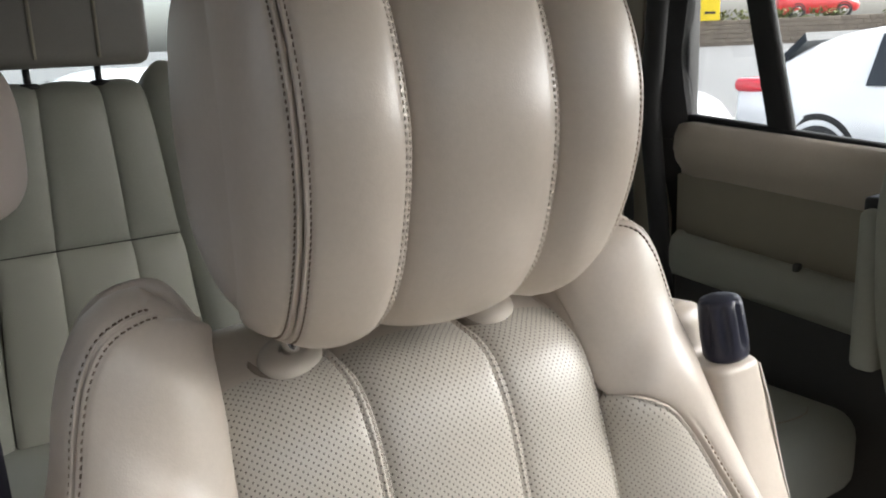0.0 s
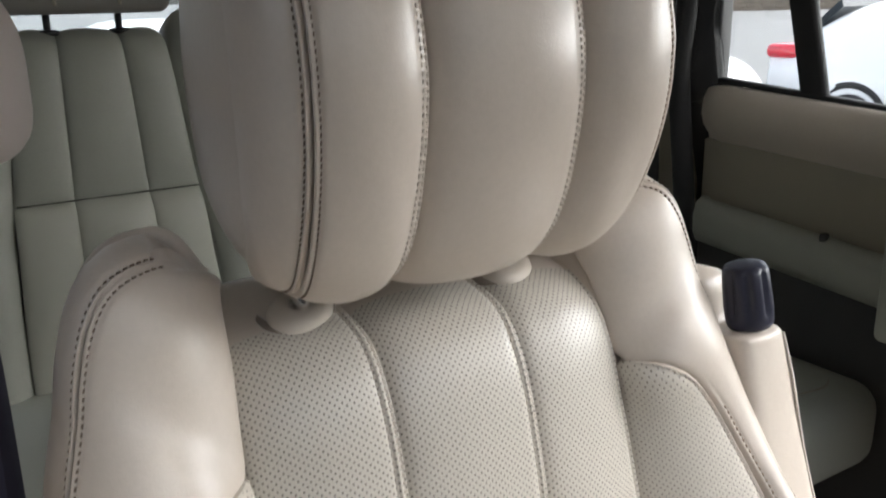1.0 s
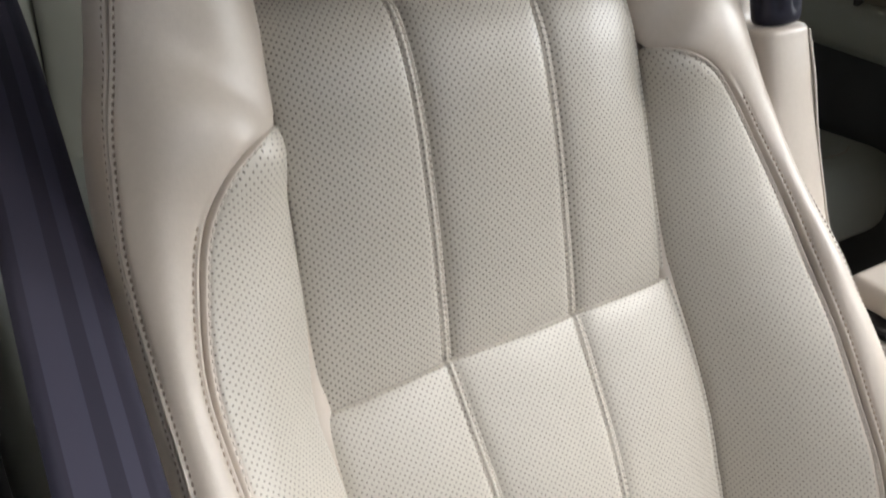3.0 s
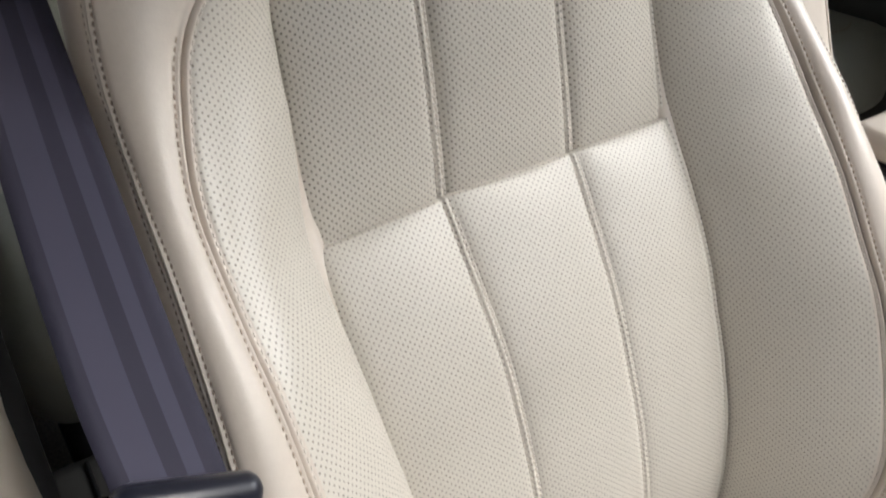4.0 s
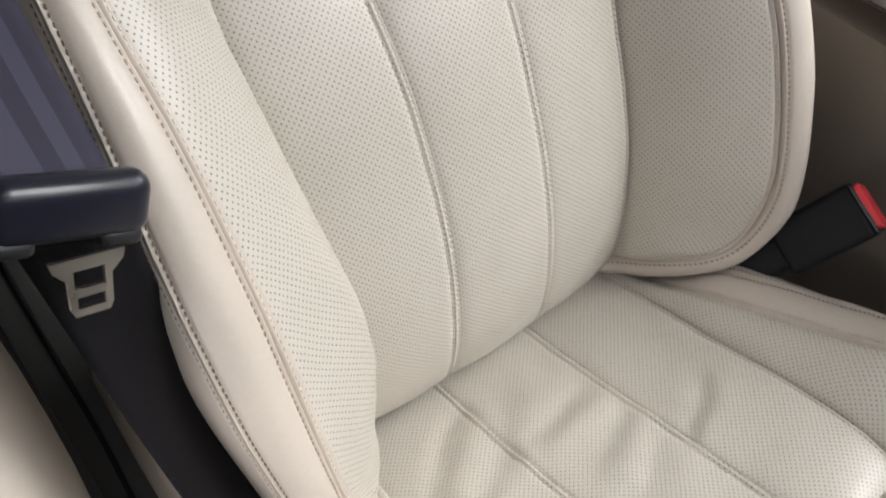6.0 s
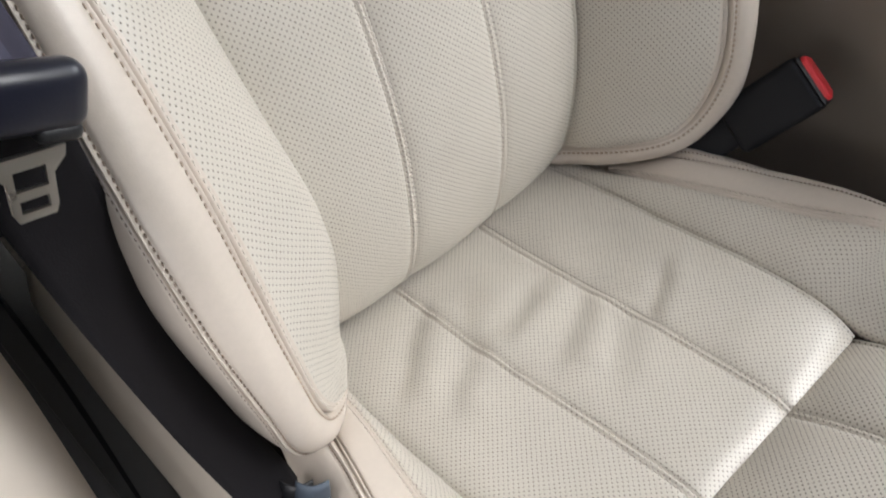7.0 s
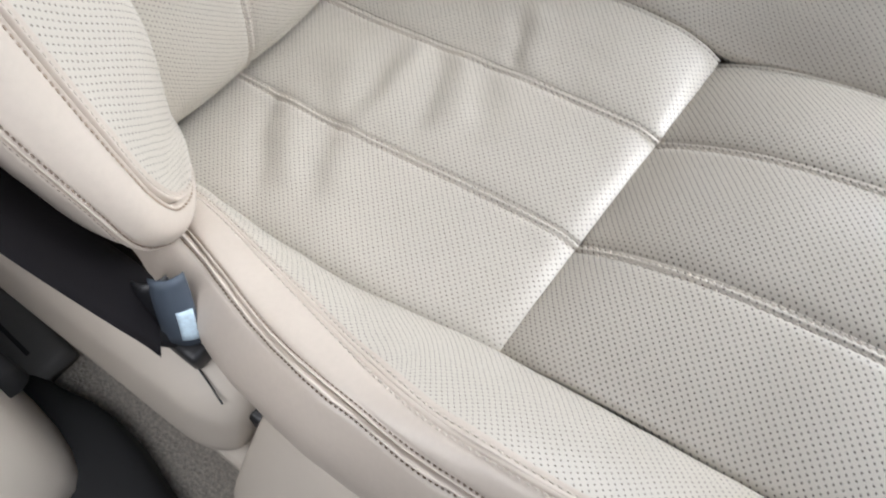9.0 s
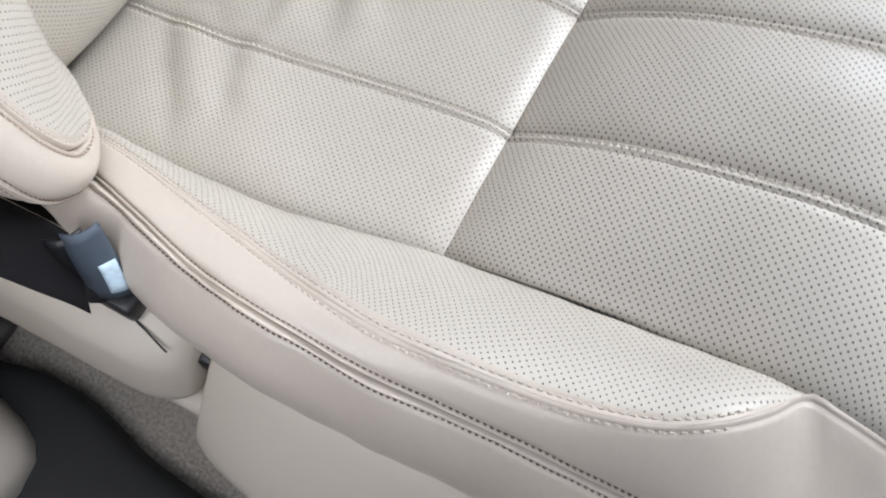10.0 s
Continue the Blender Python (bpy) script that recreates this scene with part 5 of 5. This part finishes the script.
gb = bmesh.new()
rad = [0, 3, 6, 9, 12, 16, 20, 25, 30, 36, 42, 50, 60, 80, 200, 800, 2500]
loops = []
for r in rad:
    loops.append([gb.verts.new((r * math.cos(2 * math.pi * k / 48) + 0.3, r * math.sin(2 * math.pi * k / 48), ground_height(r, 0))) for k in range(48)] if r else [gb.verts.new((0.3, 0, 0))])
for k in range(48):
    gb.faces.new((loops[0][0], loops[1][k], loops[1][(k + 1) % 48]))
for a, b in zip(loops[1:], loops[2:]):
    for k in range(48):
        gb.faces.new((a[k], b[k], b[(k + 1) % 48], a[(k + 1) % 48]))
tagged(part("ground", gb, ASPHALT, None, "pale grey worn asphalt car park and road"), category="ground", kind="structure")


def car(name, label, paint, length, high, m, hatch=True):
    """A parked car: lofted body, dark glass, wheels in arches, lamps. Its nose points to +x of its own frame."""
    t = thing(name, label, "car")
    half = 0.90
    L = length / 2
    # stations along the body: x, sill, belt, roof, half width at roof
    st = [(-L, 0.45, 0.80, 0.82, 0.60), (-L + 0.06, 0.30, 0.96, 1.02, 0.66), (-L + 0.22, 0.24, 1.02, 1.10, 0.68), (-L + 0.60, 0.22, 1.03, high - 0.24, 0.62), (-L + 1.2, 0.22, 1.01, high - 0.06, 0.60), (0.0, 0.22, 0.98, high, 0.60),
          (0.5, 0.22, 0.96, high - 0.08, 0.60), (1.05, 0.22, 0.94, 1.02, 0.66), (1.5, 0.24, 0.90, 0.94, 0.70), (L - 0.2, 0.28, 0.76, 0.80, 0.66), (L, 0.42, 0.60, 0.62, 0.55)]
    rings = []
    for x, s, b, r, w in st:
        end = 0.80 if abs(x) > L - 0.02 else (0.94 if abs(x) > L - 0.25 else 1.0)
        h = half * end
        rings.append([Vector((x, q * yy, z)) for q, yy, z in ((1, h * 0.9, s), (1, h, s + 0.18), (1, h, (s + b) / 2 + 0.1), (1, h * 0.97, b), (1, w, r - 0.06 if r - b > 0.1 else r - 0.01), (1, w * 0.8, r), (1, w * 0.3, r + 0.012),
                                                                 (-1, w * 0.3, r + 0.012), (-1, w * 0.8, r), (-1, w, r - 0.06 if r - b > 0.1 else r - 0.01), (-1, h * 0.97, b), (-1, h, (s + b) / 2 + 0.1), (-1, h, s + 0.18), (-1, h * 0.9, s))])
    fine = []
    cols = [spline([r[k] for r in rings]) for k in range(14)]
    for i in range(61):
        fine.append([c(i / 60) for c in cols])
    part("body", loft(fine), paint, t)
    for s in (1, -1):
        for x0, x1 in ((-L + 1.45, -0.25), (-0.18, 0.62)):
            gl = bmesh.new()
            q = []
            for x, up in ((x0, 0), (x1, 0), (x1 - (0.25 if x1 > 0.3 else 0), 1), (x0 + (0.25 if x0 < -1 else 0), 1)):
                z = 1.03 if not up else high - 0.10
                yy = 0.885 if not up else 0.645
                q.append((x, s * yy, z))
            top = [gl.verts.new(p) for p in q]
            low = [gl.verts.new((p[0], p[1] - s * 0.05, p[2])) for p in q]
            gl.faces.new(top)
            gl.faces.new(low)
            for k in range(4):
                gl.faces.new((top[k], top[(k + 1) % 4], low[(k + 1) % 4], low[k]))
            part("side_window", gl, DARKGLASS, t, smooth=False)
        for x in (-L + 1.02, L - 0.85):
            wheel = part("wheel", disc(bmesh.new(), (x, s * 0.70, 0.33), (0, s, 0), ((0.20, 0.0), (0.33, 0.01), (0.335, 0.03), (0.335, 0.18), (0.32, 0.205), (0.24, 0.21), (0.23, 0.195)), 36), RUBBER, t)
            part("rim", disc(bmesh.new(), (x, s * 0.70, 0.33), (0, s, 0), ((0.23, 0.19), (0.225, 0.205), (0.16, 0.188), (0.06, 0.205), (0.01, 0.206)), 36), STEEL, wheel)
            part("wheel_arch", disc(bmesh.new(), (x, s * 0.60, 0.36), (0, s, 0), ((0.40, 0.0), (0.405, 0.303), (0.345, 0.304), (0.345, 0.28)), 40), RUBBER, t)
        part("tail_lamp", boxed((-L + 0.02, s * 0.66 - 0.22, 0.94), (-L + 0.40, s * 0.66 + 0.232, 1.08), 0.06, 4), LAMPRED, t)
        part("wing_mirror", boxed((0.75, s * 0.95 - 0.07, 0.98), (0.92, s * 0.95 + 0.09, 1.12), 0.03, 3), BLACK if paint is PAINT and not hatch else paint, t)
    for x0, x1, z0, z1 in ((-L + 0.20, -L + 0.62, 1.06, high - 0.10), (1.02, 0.52, 1.02, high - 0.10)):
        gl = bmesh.new()
        q = [(x0, -0.62, z0), (x0, 0.62, z0), (x1, 0.54, z1), (x1, -0.54, z1)]
        top = [gl.verts.new((p[0] + (0.02 if x0 > 0 else -0.02), p[1], p[2] + 0.03)) for p in q]
        low = [gl.verts.new((p[0], p[1], p[2] - 0.05)) for p in q]
        gl.faces.new(top)
        gl.faces.new(low)
        for k in range(4):
            gl.faces.new((top[k], top[(k + 1) % 4], low[(k + 1) % 4], low[k]))
        part("screen", gl, DARKGLASS, t, smooth=False)
    t.matrix_basis = m
    return t


car("parked_car", "white parked hatchback with red tail lamps on asphalt", PAINT, 4.3, 1.58, pose(8.10, 3.15, 0.0, 0, 0, -90))
car("parked_car", "white parked saloon with a black wing mirror", PAINT, 4.4, 1.42, pose(4.75, 6.25, 0.0, 0, 0, -52) @ Matrix.Diagonal((1.05, 1.05, 1.2, 1)), False)
car("parked_car", "white parked car behind the tailgate window", PAINT, 4.3, 1.45, pose(1.6, 7.4, 0.0, 0, 0, 170))
car("parked_car", "red parked car beyond the stone wall", REDPAINT, 4.2, 1.45, pose(41.0, 26.5, 1.9, 0, 0, -35))

# stone wall along the road, with courses of separate stones
rng = random.Random(4)
stonewall = tagged(thing("boundary_wall", "low brown stone boundary wall beside the road", "wall"), kind="structure")
wv, wf = [], []
P0, P1 = Vector((18.0, 44.0, 0.66)), Vector((52.0, 8.0, 0.66))
run = P1 - P0
wl = run.length
e1, e2 = run.normalized(), run.normalized().cross(Vector((0, 0, 1)))
for row in range(6):
    x = -rng.random()
    while x < wl:
        w = rng.uniform(0.3, 0.75)
        h = 0.21
        proud = rng.uniform(0.0, 0.06)
        b = len(wv)
        for dx, dz, dn in ((0.01, 0.01, 0), (w - 0.01, 0.01, 0), (w - 0.01, h - 0.012, 0), (0.01, h - 0.012, 0), (0.03, 0.03, 1), (w - 0.03, 0.03, 1), (w - 0.03, h - 0.03, 1), (0.03, h - 0.03, 1)):
            wv.append(tuple(P0 + e1 * (x + dx) + Vector((0, 0, row * 0.215 + dz)) + e2 * (dn * (0.015 + 0.4 * proud))))
        for q in ((4, 5, 6, 7), (0, 1, 5, 4), (1, 2, 6, 5), (2, 3, 7, 6), (3, 0, 4, 7)):
            wf.append(tuple(b + k for k in q))
        x += w
me = bpy.data.meshes.new("stones")
me.from_pydata(wv, [], wf)
tagged(part("stones", me, STONE, stonewall, smooth=False), kind="stuff")
wc = bmesh.new()
m = Matrix((e1, -e2, Vector((0, 0, 1)))).transposed().to_4x4()
m.translation = P0
box(wc, (0, 0, -0.6), (wl, 0.4, 1.28), 0, 1, m)
part("wall_core", wc, STONE, stonewall, smooth=False)
# shrubs on top of the wall
sv, sf = [], []
for i in range(2600):
    x = rng.random() * wl
    if noise.noise(Vector((x * 0.35, 0, 0))) < -0.15:
        continue
    c = P0 + e1 * x - e2 * rng.uniform(0.1, 0.8) + Vector((0, 0, 1.28 + rng.random() ** 1.5 * 0.45))
    a, b2 = Vector((rng.uniform(-1, 1), rng.uniform(-1, 1), rng.uniform(-1, 1))).normalized() * 0.12, Vector((rng.uniform(-1, 1), rng.uniform(-1, 1), rng.uniform(-1, 1))).normalized() * 0.07
    k = len(sv)
    sv += [tuple(c - a), tuple(c + b2), tuple(c + a), tuple(c - b2)]
    sf.append((k, k + 1, k + 2, k + 3))
me = bpy.data.meshes.new("shrubs")
me.from_pydata(sv, [], sf)
tagged(part("shrubs", me, SHRUB, None, "yellow-green shrubs growing along the wall top", smooth=False), category="shrubs", kind="stuff")
sign = thing("yellow_sign", "yellow rectangular roadside sign on the wall", "sign")
sm = Matrix.Translation(P0 + e1 * 23.1 + e2 * 0.15 + Vector((0, 0, 1.3))) @ Matrix.Rotation(math.atan2(e1.y, e1.x), 4, "Z")
part("board", boxed((-0.45, -0.04, 0.0), (0.45, 0.04, 1.5), 0.01, 1, sm), YELLOW, sign, smooth=False)
for z, w in ((0.30, 0.25), (1.15, 0.3)):
    part("print_bar", boxed((-w, -0.06, z), (w, -0.045, z + 0.12), 0, 1, sm), PRINT, sign, smooth=False)
